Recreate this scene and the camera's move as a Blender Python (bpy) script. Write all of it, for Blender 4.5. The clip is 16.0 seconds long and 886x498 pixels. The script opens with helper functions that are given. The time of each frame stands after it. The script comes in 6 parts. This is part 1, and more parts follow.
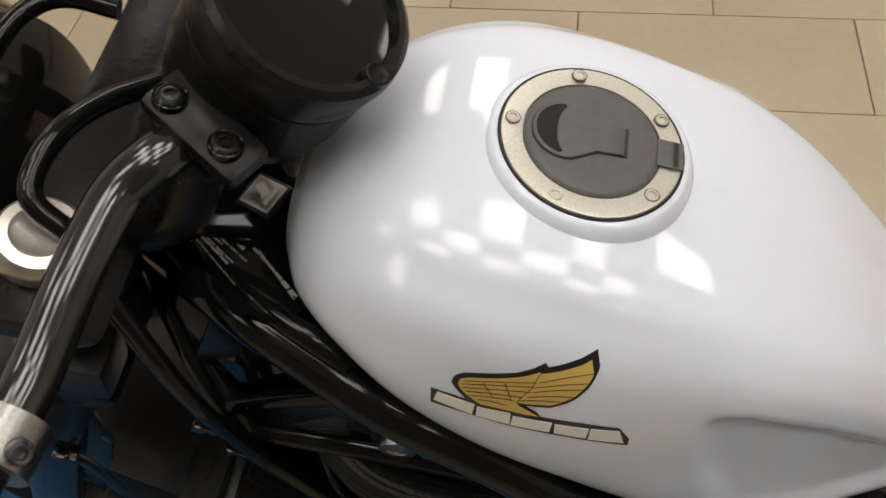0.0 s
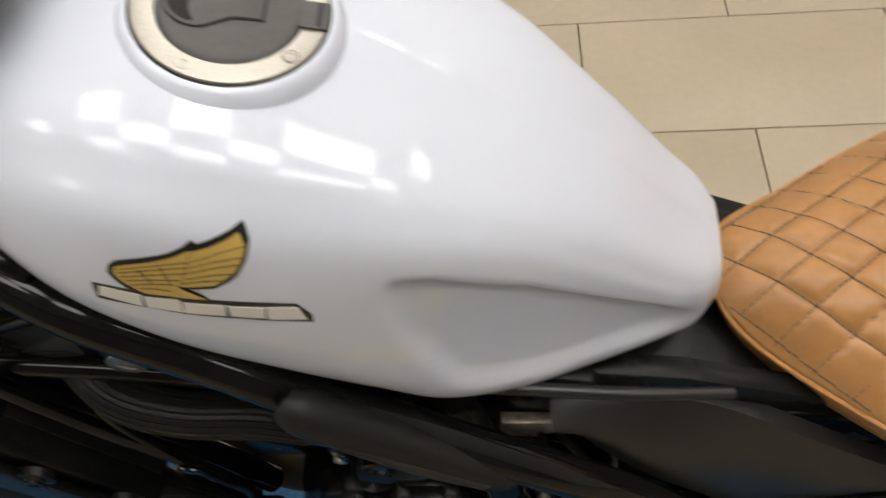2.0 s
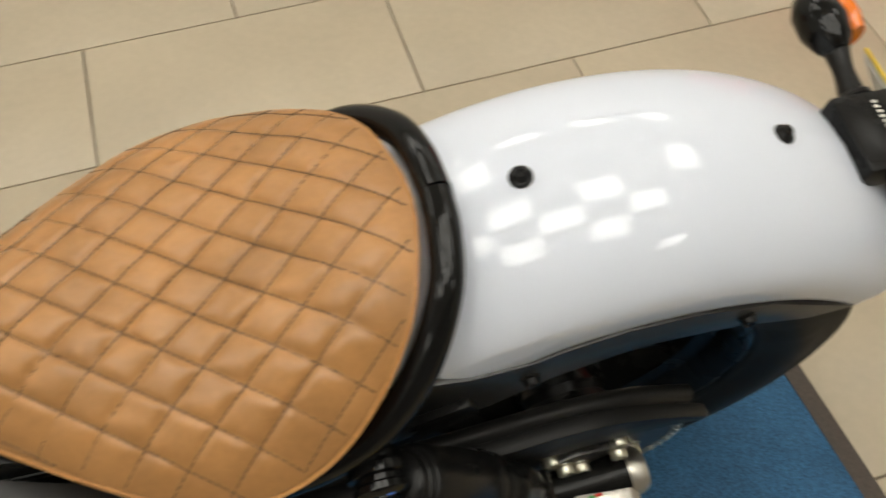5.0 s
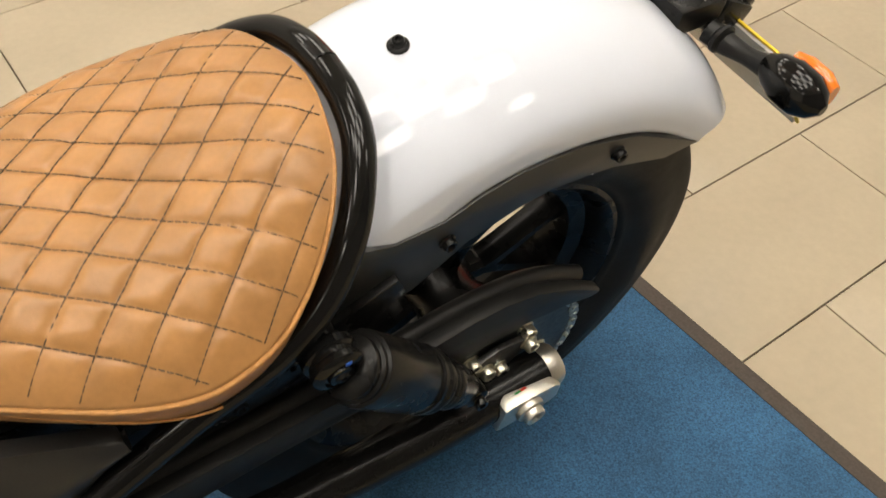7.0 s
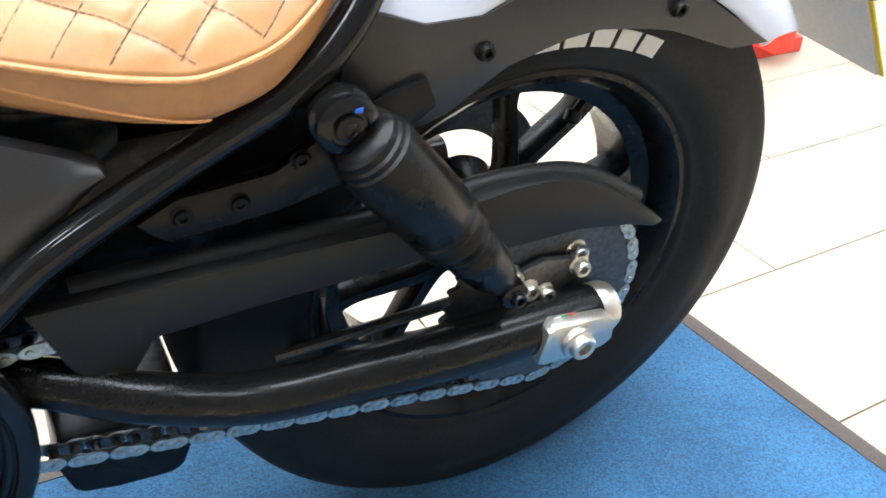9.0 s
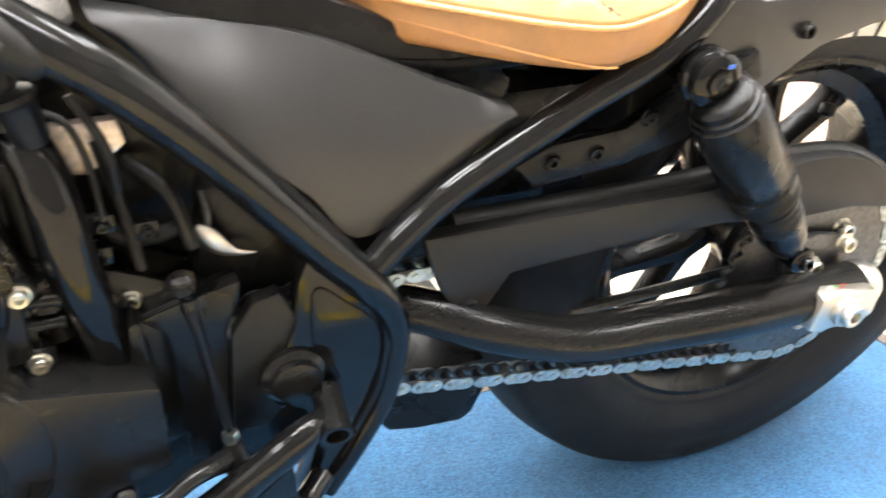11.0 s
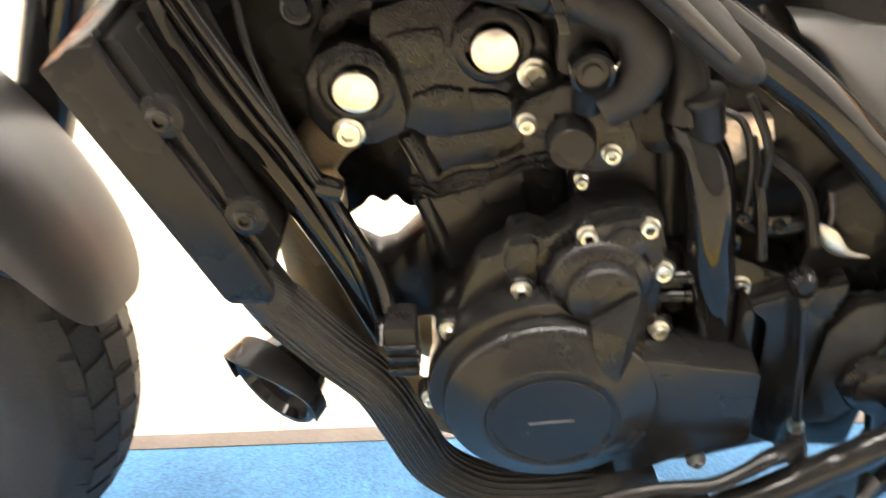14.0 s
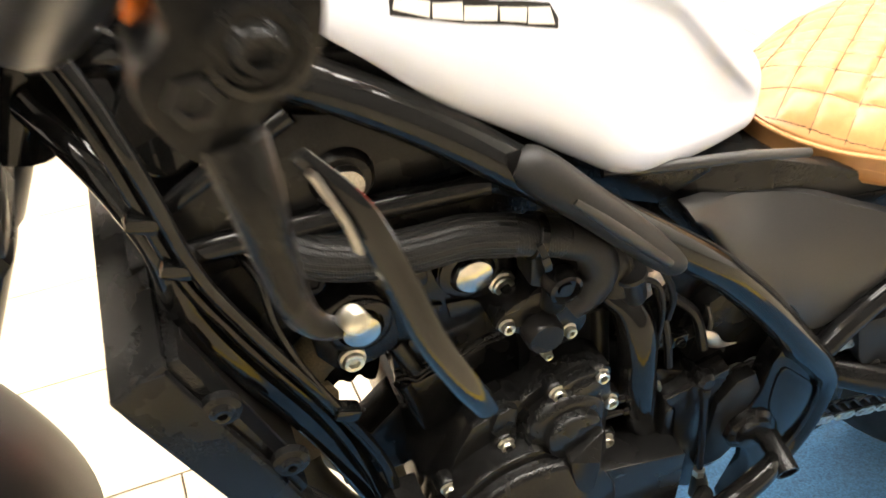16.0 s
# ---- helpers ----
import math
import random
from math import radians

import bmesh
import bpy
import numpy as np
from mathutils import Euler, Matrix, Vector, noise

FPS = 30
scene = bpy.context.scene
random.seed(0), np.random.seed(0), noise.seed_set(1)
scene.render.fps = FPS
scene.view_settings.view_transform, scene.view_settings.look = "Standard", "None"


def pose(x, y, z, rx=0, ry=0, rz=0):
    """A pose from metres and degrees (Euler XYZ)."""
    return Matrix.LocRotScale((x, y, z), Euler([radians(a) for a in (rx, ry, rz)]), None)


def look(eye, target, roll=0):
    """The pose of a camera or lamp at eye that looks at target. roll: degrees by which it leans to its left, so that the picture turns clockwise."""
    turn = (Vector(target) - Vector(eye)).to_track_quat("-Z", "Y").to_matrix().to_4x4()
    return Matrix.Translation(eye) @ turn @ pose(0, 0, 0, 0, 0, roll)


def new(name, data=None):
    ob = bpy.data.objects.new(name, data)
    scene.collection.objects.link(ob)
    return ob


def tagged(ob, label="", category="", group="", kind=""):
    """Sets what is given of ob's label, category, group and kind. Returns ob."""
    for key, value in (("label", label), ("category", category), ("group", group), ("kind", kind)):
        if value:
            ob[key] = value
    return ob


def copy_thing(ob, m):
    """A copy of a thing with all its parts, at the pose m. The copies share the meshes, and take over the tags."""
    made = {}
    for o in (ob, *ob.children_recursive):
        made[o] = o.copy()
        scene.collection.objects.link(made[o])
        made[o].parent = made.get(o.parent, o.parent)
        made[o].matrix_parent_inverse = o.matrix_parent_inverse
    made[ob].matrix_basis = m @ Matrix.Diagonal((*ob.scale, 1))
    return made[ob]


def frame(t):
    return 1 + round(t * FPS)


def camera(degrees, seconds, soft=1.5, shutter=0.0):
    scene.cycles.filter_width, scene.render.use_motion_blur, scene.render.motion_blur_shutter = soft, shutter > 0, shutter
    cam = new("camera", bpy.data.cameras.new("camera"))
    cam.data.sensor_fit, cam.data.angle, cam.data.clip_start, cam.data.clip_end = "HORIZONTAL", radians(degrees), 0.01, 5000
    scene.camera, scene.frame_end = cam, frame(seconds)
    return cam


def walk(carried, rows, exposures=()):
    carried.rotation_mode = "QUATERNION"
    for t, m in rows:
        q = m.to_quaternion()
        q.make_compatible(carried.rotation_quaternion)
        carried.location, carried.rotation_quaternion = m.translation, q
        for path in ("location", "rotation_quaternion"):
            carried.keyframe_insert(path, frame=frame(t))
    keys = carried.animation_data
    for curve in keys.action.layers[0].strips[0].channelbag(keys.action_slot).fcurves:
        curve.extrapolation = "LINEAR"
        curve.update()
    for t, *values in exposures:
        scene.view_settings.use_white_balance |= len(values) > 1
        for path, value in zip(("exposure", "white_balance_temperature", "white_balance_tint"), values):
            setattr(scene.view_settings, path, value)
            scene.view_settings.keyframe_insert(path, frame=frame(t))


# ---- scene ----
cam = camera(53.7, 16.0, shutter=0.5)
PATH = [
    (0, (0.045, -0.324, 1.288), (-0.269, 0.85, -0.301), -6.7),
    (0.5, (0.048, -0.317, 1.281), (-0.214, 0.873, -0.305), -6.9),
    (1, (0.062, -0.312, 1.272), (-0.176, 0.857, -0.333), -7.1),
    (1.5, (0.116, -0.321, 1.26), (-0.104, 0.82, -0.368), -8.1),
    (2, (0.19, -0.335, 1.239), (-0.001, 0.775, -0.414), -8.4),
    (2.5, (0.281, -0.342, 1.227), (0.133, 0.754, -0.439), -7.9),
    (3, (0.376, -0.346, 1.231), (0.283, 0.753, -0.438), -7.8),
    (3.5, (0.446, -0.345, 1.233), (0.409, 0.749, -0.441), -7.1),
    (4, (0.499, -0.341, 1.232), (0.51, 0.751, -0.443), -6.3),
    (4.5, (0.566, -0.339, 1.23), (0.698, 0.741, -0.448), -3.3),
    (5, (0.623, -0.333, 1.223), (0.927, 0.703, -0.461), 0.7),
    (5.2, (0.643, -0.334, 1.222), (1.016, 0.681, -0.46), 2.2),
    (7.3, (0.479, -0.481, 1.097), (1.273, 0.618, -0.373), 2.4),
    (7.5, (0.481, -0.5, 1.065), (1.241, 0.675, -0.364), 1.6),
    (8, (0.497, -0.551, 0.981), (1.209, 0.734, -0.376), 1.6),
    (8.2, (0.501, -0.572, 0.943), (1.222, 0.765, -0.358), 1.7),
    (10.3, (0.268, -0.638, 0.78), (1.098, 0.895, -0.2), 2.4),
    (10.5, (0.246, -0.634, 0.785), (1.052, 0.913, -0.193), 2.5),
    (11, (0.192, -0.627, 0.793), (0.907, 0.953, -0.203), 1.7),
    (11.5, (0.136, -0.626, 0.787), (0.735, 0.98, -0.244), 0.8),
    (12, (0.084, -0.622, 0.795), (0.572, 0.999, -0.27), 0.3),
    (12.5, (0.044, -0.63, 0.792), (0.419, 1.012, -0.287), -0.7),
    (13, (0.017, -0.631, 0.789), (0.301, 1.029, -0.291), -1.4),
    (13.5, (-0.004, -0.625, 0.806), (0.167, 1.052, -0.271), -2.2),
    (14, (0.024, -0.608, 0.841), (-0.095, 1.067, -0.247), -4.5),
    (14.5, (0.062, -0.579, 0.917), (-0.244, 1.067, -0.178), -4.5),
    (15, (0.019, -0.556, 0.972), (-0.083, 1.06, -0.201), -5.4),
    (15.5, (-0.081, -0.543, 0.994), (0.234, 1.04, -0.187), -5.4),
    (16, (-0.15, -0.572, 1.051), (0.338, 0.972, -0.122), -4.4),
]
EXPOSURES = [(0.0, -0.82, 6750, 10), (1.0, -0.55, 6700, 10), (2.0, -0.63, 6600, 10), (3.0, -0.6, 6700, 8), (4.0, -0.33, 6800, 6), (5.2, -0.68, 6800, 6), (7.3, -0.12, 7200, 10), (7.6, 0.03, 6600, 10), (8.0, 0.58, 5450, 9), (8.2, 0.73, 5450, 9), (10.3, 2.0, 6050, 12), (11.5, 2.48, 6450, 12), (12.2, 2.68, 6850, 12), (13.5, 2.58, 7000, 13), (14.5, 2.68, 6800, 11), (15.5, 2.28, 6900, 11), (16.0, 1.62, 7000, 11)]
walk(cam, [(t, look(eye, target, roll)) for t, eye, target, roll in PATH], EXPOSURES)

# ---- world and light ----
world = bpy.data.worlds.new("world")
scene.world = world
world.use_nodes = True
world.node_tree.nodes["Background"].inputs[0].default_value = (0.9, 0.95, 1.0, 1)
world.node_tree.nodes["Background"].inputs[1].default_value = 0.25


# ---- materials ----
def material(name, color, rough=0.5, metal=0.0, coat=0.0, grain=0.0, grain_scale=200.0, stain=0.0, stain_scale=6.0,
             bump=0.0, bump_scale=400.0, emit=0.0, spread=0.0, sheen=0.0, rough_vary=0.1, gloss=0.5):
    """A principled surface with grain and stains at two scales, uneven gloss, and a fine relief."""
    m = bpy.data.materials.new(name)
    m.use_nodes = True
    nt = m.node_tree
    b = nt.nodes["Principled BSDF"]
    b.inputs["Base Color"].default_value = (*color, 1)
    b.inputs["Roughness"].default_value = rough
    b.inputs["Metallic"].default_value = metal
    b.inputs["Coat Weight"].default_value = coat
    b.inputs["Coat Roughness"].default_value = 0.004
    b.inputs["Coat IOR"].default_value = 1.5
    b.inputs["Specular IOR Level"].default_value = gloss
    b.inputs["Sheen Weight"].default_value = sheen
    if emit:
        b.inputs["Emission Color"].default_value = (*color, 1)
        b.inputs["Emission Strength"].default_value = emit
    where = nt.nodes.new("ShaderNodeTexCoord").outputs["Object"]

    def noise_node(scale, detail=4.0):
        n = nt.nodes.new("ShaderNodeTexNoise")
        n.inputs["Scale"].default_value = scale
        n.inputs["Detail"].default_value = detail
        nt.links.new(where, n.inputs["Vector"])
        return n.outputs["Fac"]

    def ranged(value, low, high):
        r = nt.nodes.new("ShaderNodeMapRange")
        r.inputs["From Min"].default_value, r.inputs["From Max"].default_value = 0.3, 0.7
        r.inputs["To Min"].default_value, r.inputs["To Max"].default_value = low, high
        nt.links.new(value, r.inputs["Value"])
        return r.outputs["Result"]

    if grain or stain or spread:
        hsv = nt.nodes.new("ShaderNodeHueSaturation")
        hsv.inputs["Color"].default_value = (*color, 1)
        times = nt.nodes.new("ShaderNodeMath")
        times.operation = "MULTIPLY"
        nt.links.new(ranged(noise_node(grain_scale), 1 - grain, 1 + grain), times.inputs[0])
        nt.links.new(ranged(noise_node(stain_scale), 1 - stain, 1 + stain), times.inputs[1])
        out = times.outputs[0]
        if spread:
            info = nt.nodes.new("ShaderNodeObjectInfo")
            r = nt.nodes.new("ShaderNodeMapRange")
            r.inputs["To Min"].default_value, r.inputs["To Max"].default_value = 1 - spread, 1 + spread
            nt.links.new(info.outputs["Random"], r.inputs["Value"])
            t2 = nt.nodes.new("ShaderNodeMath")
            t2.operation = "MULTIPLY"
            nt.links.new(out, t2.inputs[0])
            nt.links.new(r.outputs["Result"], t2.inputs[1])
            out = t2.outputs[0]
        nt.links.new(out, hsv.inputs["Value"])
        nt.links.new(hsv.outputs["Color"], b.inputs["Base Color"])
    if rough_vary:
        nt.links.new(ranged(noise_node(stain_scale * 3), max(0.0, rough * (1 - rough_vary)), min(1.0, rough * (1 + rough_vary))), b.inputs["Roughness"])
    if bump:
        bn = nt.nodes.new("ShaderNodeBump")
        bn.inputs["Strength"].default_value = bump
        bn.inputs["Distance"].default_value = 0.001
        nt.links.new(noise_node(bump_scale, 6.0), bn.inputs["Height"])
        nt.links.new(bn.outputs["Normal"], b.inputs["Normal"])
    return m


WHITE = material("white_paint", (0.69, 0.725, 0.81), 0.5, coat=1.0, gloss=0.0, stain=0.012, rough_vary=0.05)
GLOSS = material("black_gloss_paint", (0.0058, 0.0057, 0.0055), 0.085, grain=0.2, bump=0.008, bump_scale=60, gloss=0.27)
BAR = material("black_bar_paint", (0.0080, 0.0078, 0.0075), 0.14, gloss=0.85, rough_vary=0)
SATIN = material("black_satin_plastic", (0.0085, 0.0083, 0.0080), 0.27, gloss=0.16, grain=0.25, grain_scale=500, bump=0.03, bump_scale=1200, stain=0.1)
POWDER = material("black_powder_coat", (0.0075, 0.0073, 0.0070), 0.22, gloss=0.22, grain=0.25, grain_scale=700, bump=0.02, bump_scale=1500, stain=0.15)
CASE = material("black_engine_paint", (0.0068, 0.0066, 0.0064), 0.26, gloss=0.25, grain=0.15, grain_scale=600, bump=0.012, bump_scale=1400, stain=0.2)
GREY = material("grey_black_satin", (0.016, 0.0156, 0.0152), 0.36, gloss=0.55, grain=0.2, grain_scale=600, bump=0.04, bump_scale=1200, stain=0.1)
MATT = material("matt_black_plastic", (0.0150, 0.0146, 0.0140), 0.42, gloss=0.2, grain=0.25, grain_scale=700, bump=0.06, bump_scale=1500, stain=0.1)
RUBBER = material("tyre_rubber", (0.0115, 0.0110, 0.0103), 0.6, gloss=0.2, grain=0.3, grain_scale=300, bump=0.25, bump_scale=500, stain=0.25)
HOSE = material("hose_rubber", (0.0075, 0.0073, 0.0070), 0.36, gloss=0.26, grain=0.3, bump=0.2, bump_scale=800)
SLEEVE = material("braided_sleeve", (0.0105, 0.0103, 0.0098), 0.34, gloss=0.28, grain=0.5, grain_scale=900, bump=0.5, bump_scale=1200)
LEATHER = material("tan_leather", (0.42, 0.205, 0.072), 0.36, grain=0.05, grain_scale=190, stain=0.14, stain_scale=16, bump=0.12, bump_scale=700, rough_vary=0.2)
THREAD = material("brown_thread", (0.075, 0.052, 0.030), 0.8)
PIPING = material("tan_piping", (0.55, 0.27, 0.09), 0.5, grain=0.15)
STEEL = material("brushed_steel", (0.62, 0.59, 0.53), 0.34, 1.0, grain=0.12, grain_scale=900, bump=0.15, bump_scale=1500)
ZINC = material("zinc_plate", (0.62, 0.6, 0.5), 0.3, 1.0, grain=0.2)
SILVER = material("dull_silver_plate", (0.30, 0.295, 0.28), 0.3, 1.0, grain=0.2, grain_scale=500, stain=0.15)
PLUG = material("satin_bright_plug", (0.50, 0.49, 0.47), 0.19, 1.0, grain=0.1, stain=0.25, stain_scale=60)
CAPGREY = material("grey_cap_plastic", (0.085, 0.083, 0.08), 0.45, grain=0.1, bump=0.15, bump_scale=1500)
CHAIN = material("chain_steel", (0.42, 0.45, 0.43), 0.38, 1.0, grain=0.3)
DARKMETAL = material("dark_metal", (0.09, 0.09, 0.09), 0.35, 0.8, grain=0.3)
GLASS = material("dark_display_glass", (0.006, 0.0055, 0.006), 0.05, gloss=0.4, rough_vary=0)
GOLD = material("gold_decal", (0.62, 0.42, 0.11), 0.4, grain=0.05)
INK = material("black_decal", (0.012, 0.011, 0.01), 0.4)
LABEL = material("pale_print", (0.30, 0.29, 0.27), 0.5)
PAPER = material("ivory_decal", (0.75, 0.73, 0.66), 0.4)
AMBER = material("amber_lens", (0.85, 0.2, 0.02), 0.12, coat=0.5)
YELLOW = material("yellow_plate", (0.8, 0.55, 0.02), 0.4)
PLATEBACK = material("pale_grey_plastic", (0.55, 0.53, 0.48), 0.5, grain=0.05)
CARPET = material("blue_carpet", (0.034, 0.116, 0.230), 0.95, grain=0.45, grain_scale=380, stain=0.18, stain_scale=7, bump=1.0, bump_scale=500, sheen=0.05)
TRIM = material("brown_rubber_edge", (0.07, 0.055, 0.045), 0.6, grain=0.2, bump=0.2)
TILE = material("beige_tile", (0.47, 0.395, 0.285), 0.33, grain=0.03, grain_scale=60, stain=0.07, stain_scale=3.5, spread=0.035, bump=0.03, bump_scale=80)
GROUT = material("brown_grout", (0.13, 0.095, 0.06), 0.9, grain=0.2)
DARKWALL = material("reflection_grey_paint", (0.20, 0.19, 0.18), 0.7, stain=0.05, bump=0.1, bump_scale=200)
PLASTER = material("white_wall_paint", (0.78, 0.77, 0.74), 0.7, stain=0.03, bump=0.1, bump_scale=200)
CEILING = material("ceiling_board", (0.8, 0.8, 0.8), 0.8, grain=0.04, bump=0.1)
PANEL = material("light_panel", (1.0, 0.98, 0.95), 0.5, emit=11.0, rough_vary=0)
RED = material("red_board", (0.75, 0.05, 0.025), 0.5, stain=0.05)
WOOD = material("brown_wood", (0.45, 0.17, 0.05), 0.5, grain=0.2, grain_scale=40)
BLUETAG = material("blue_label", (0.02, 0.12, 0.55), 0.4)
FOAM = material("brown_fin_core", (0.11, 0.085, 0.045), 0.6, 0.3, grain=0.4, grain_scale=800)


def braided(m, period):
    """Adds the crossing threads of a woven sleeve as relief."""
    nt = m.node_tree
    where = nt.nodes.new("ShaderNodeTexCoord").outputs["Object"]
    total = nt.nodes.new("ShaderNodeMath")
    total.operation = "MAXIMUM"
    for k, way in enumerate(("X", "DIAGONAL")):
        w = nt.nodes.new("ShaderNodeTexWave")
        w.bands_direction = way
        w.inputs["Scale"].default_value = 0.314 / period
        nt.links.new(where, w.inputs["Vector"])
        nt.links.new(w.outputs["Fac"], total.inputs[k])
    bn = nt.nodes.new("ShaderNodeBump")
    bn.inputs["Strength"].default_value = 0.3
    bn.inputs["Distance"].default_value = 0.001
    nt.links.new(total.outputs[0], bn.inputs["Height"])
    nt.links.new(bn.outputs["Normal"], nt.nodes["Principled BSDF"].inputs["Normal"])


braided(SLEEVE, 0.0022)


# ---- mesh helpers ----
def V(*a):
    return Vector(a)


def part(name, bm, mat, parent=None, label="", sharp=38):
    me = bpy.data.meshes.new(name)
    bmesh.ops.recalc_face_normals(bm, faces=bm.faces)
    for f in bm.faces:
        f.smooth = True
    bm.to_mesh(me)
    bm.free()
    me.materials.append(mat)
    me.set_sharp_from_angle(angle=radians(sharp))
    ob = new(name, me)
    ob.parent = parent
    if label:
        ob["label"] = label
    return ob


def spline(pts, n=6, closed=False):
    """Catmull-Rom points through pts, n per span."""
    p = [Vector(q) for q in pts]
    if len(p) < 3 and not closed:
        return p
    out = []
    count = len(p) if closed else len(p) - 1
    for i in range(count):
        if closed:
            a, b, c, d = p[i - 1], p[i], p[(i + 1) % len(p)], p[(i + 2) % len(p)]
        else:
            b, c = p[i], p[i + 1]
            a = p[i - 1] if i else b * 2 - c
            d = p[i + 2] if i + 2 < len(p) else c * 2 - b
        for k in range(n):
            t = k / n
            out.append(0.5 * ((2 * b) + (c - a) * t + (2 * a - 5 * b + 4 * c - d) * t * t + (3 * b - a - 3 * c + d) * t ** 3))
    if not closed:
        out.append(p[-1])
    return out


def add_loft(bm, rings, closed_ring=True, caps=True):
    """Skins rings of points of equal count into bm."""
    rows = [[bm.verts.new(q) for q in ring] for ring in rings]
    n = len(rings[0])
    for a, b in zip(rows, rows[1:]):
        for i in range(n if closed_ring else n - 1):
            j = (i + 1) % n
            bm.faces.new((a[i], a[j], b[j], b[i]))
    if caps and closed_ring:
        bm.faces.new(rows[0][::-1])
        bm.faces.new(rows[-1])
    return rows


def add_tube(bm, pts, r, n=12, smooth=6, oval=1.0, up=None):
    """A round or oval tube along a smooth line; r: one radius or one a point."""
    radii = r if isinstance(r, (list, tuple)) else [r] * len(pts)
    path = spline([Vector(q) for q in pts], smooth)
    rr = [v[0] for v in spline([Vector((w, 0, 0)) for w in radii], smooth)]
    rings = []
    side = None
    for i, q in enumerate(path):
        d = (path[min(i + 1, len(path) - 1)] - path[max(i - 1, 0)]).normalized()
        if side is None:
            ref = Vector(up) if up else (V(0, 0, 1) if abs(d.z) < 0.9 else V(0, 1, 0))
            side = d.cross(ref).normalized()
        side = (side - d * side.dot(d)).normalized()
        top = side.cross(d)
        rings.append([q + (side * math.cos(t) * oval + top * math.sin(t)) * rr[i] for t in [2 * math.pi * k / n for k in range(n)]])
    add_loft(bm, rings)
    return bm


def tube(pts, r, n=12, smooth=6, oval=1.0, up=None):
    return add_tube(bmesh.new(), pts, r, n, smooth, oval, up)


def ribs(pts, r, count, rib, smooth=6, turn=0.0):
    """Fine ridges running along a hose."""
    path = spline([Vector(q) for q in pts], smooth)
    lines = [[] for k in range(count)]
    side = None
    for i, q in enumerate(path):
        d = (path[min(i + 1, len(path) - 1)] - path[max(i - 1, 0)]).normalized()
        if side is None:
            side = d.cross(V(0, 1, 0)).normalized()
        side = (side - d * side.dot(d)).normalized()
        top = side.cross(d)
        for k in range(count):
            t = 2 * math.pi * k / count + turn
            lines[k].append(q + (side * math.cos(t) + top * math.sin(t)) * r)
    bm = bmesh.new()
    for line in lines:
        add_tube(bm, line, rib, 5, 1)
    return bm


def frame_of(axis):
    w = Vector(axis).normalized()
    u = w.orthogonal().normalized()
    if abs(w.y) > 0.9:
        u = V(1, 0, 0) - w * w.x
        u.normalize()
    return u, w.cross(u), w


def add_lathe(bm, profile, at, axis, n=32, ring=False):
    """Turns (radius, height) round an axis through at; ring: the profile closes on itself."""
    u, v, w = frame_of(axis)
    o = Vector(at)
    rings = [[o + w * h + (u * math.cos(t) + v * math.sin(t)) * max(r, 1e-5) for t in [2 * math.pi * k / n for k in range(n)]] for r, h in profile]
    add_loft(bm, rings, True, not ring)
    if ring:
        bm.verts.ensure_lookup_table()
        count = len(bm.verts)
        a = [bm.verts[count - n * len(rings) + i] for i in range(n)]
        z = [bm.verts[count - n + i] for i in range(n)]
        for i in range(n):
            bm.faces.new((z[i], z[(i + 1) % n], a[(i + 1) % n], a[i]))
    return bm


def lathe(profile, at, axis, n=32, ring=False):
    return add_lathe(bmesh.new(), profile, at, axis, n, ring)


def soften(bm, width, segments=2, angle=30):
    edges = [e for e in bm.edges if len(e.link_faces) == 2 and e.calc_face_angle(0) > radians(angle)]
    if width and edges:
        bmesh.ops.bevel(bm, geom=edges, offset=width, segments=segments, affect="EDGES", profile=0.6, clamp_overlap=True)
    return bm


def plate(outline, y0, y1, bevel=0.002, smooth=0, taper=0.0):
    """A plate in the bike's side plane with the outline (x, z), from y0 to y1, edges rounded; taper shrinks the y0 face."""
    pts = [V(x, 0, z) for x, z in outline]
    if smooth:
        pts = spline(pts, smooth, True)
    c = sum(pts, V(0, 0, 0)) / len(pts)
    bm = bmesh.new()
    add_loft(bm, [[V(*(c + (q - c) * (1 - taper))) + V(0, y0, 0) for q in pts], [q + V(0, y1, 0) for q in pts]])
    bmesh.ops.recalc_face_normals(bm, faces=bm.faces)
    return soften(bm, bevel)


def box(at, size, bevel=0.002, turn=(0, 0, 0)):
    bm = bmesh.new()
    bmesh.ops.create_cube(bm, size=1)
    for v in bm.verts:
        v.co = Vector((v.co.x * size[0], v.co.y * size[1], v.co.z * size[2]))
    soften(bm, bevel)
    m = pose(*at, *turn)
    for v in bm.verts:
        v.co = m @ v.co
    return bm


def add_bolt(bm, at, axis, r=0.006, h=0.005):
    """A socket-head bolt: a rounded head with a six-sided recess, on a flange."""
    u, v, w = frame_of(axis)
    o = Vector(at)
    rings = []
    for rr, hh, six in ((1.25, -0.004, 0), (1.25, 0.0008, 0), (1.1, 0.0014, 0), (1, 0.0018, 0), (1, h * 0.8, 0), (0.88, h, 0), (0.66, h, 0), (0.58, h * 0.95, 1), (0.54, h * 0.3, 1), (0.1, h * 0.2, 0)):
        ring = []
        for k in range(18):
            t = 2 * math.pi * k / 18
            f = math.cos(math.pi / 6) / math.cos(t % (math.pi / 3) - math.pi / 6) if six else 1
            ring.append(o + w * hh + (u * math.cos(t) + v * math.sin(t)) * (r * rr * f))
        rings.append(ring)
    add_loft(bm, rings)
    return bm


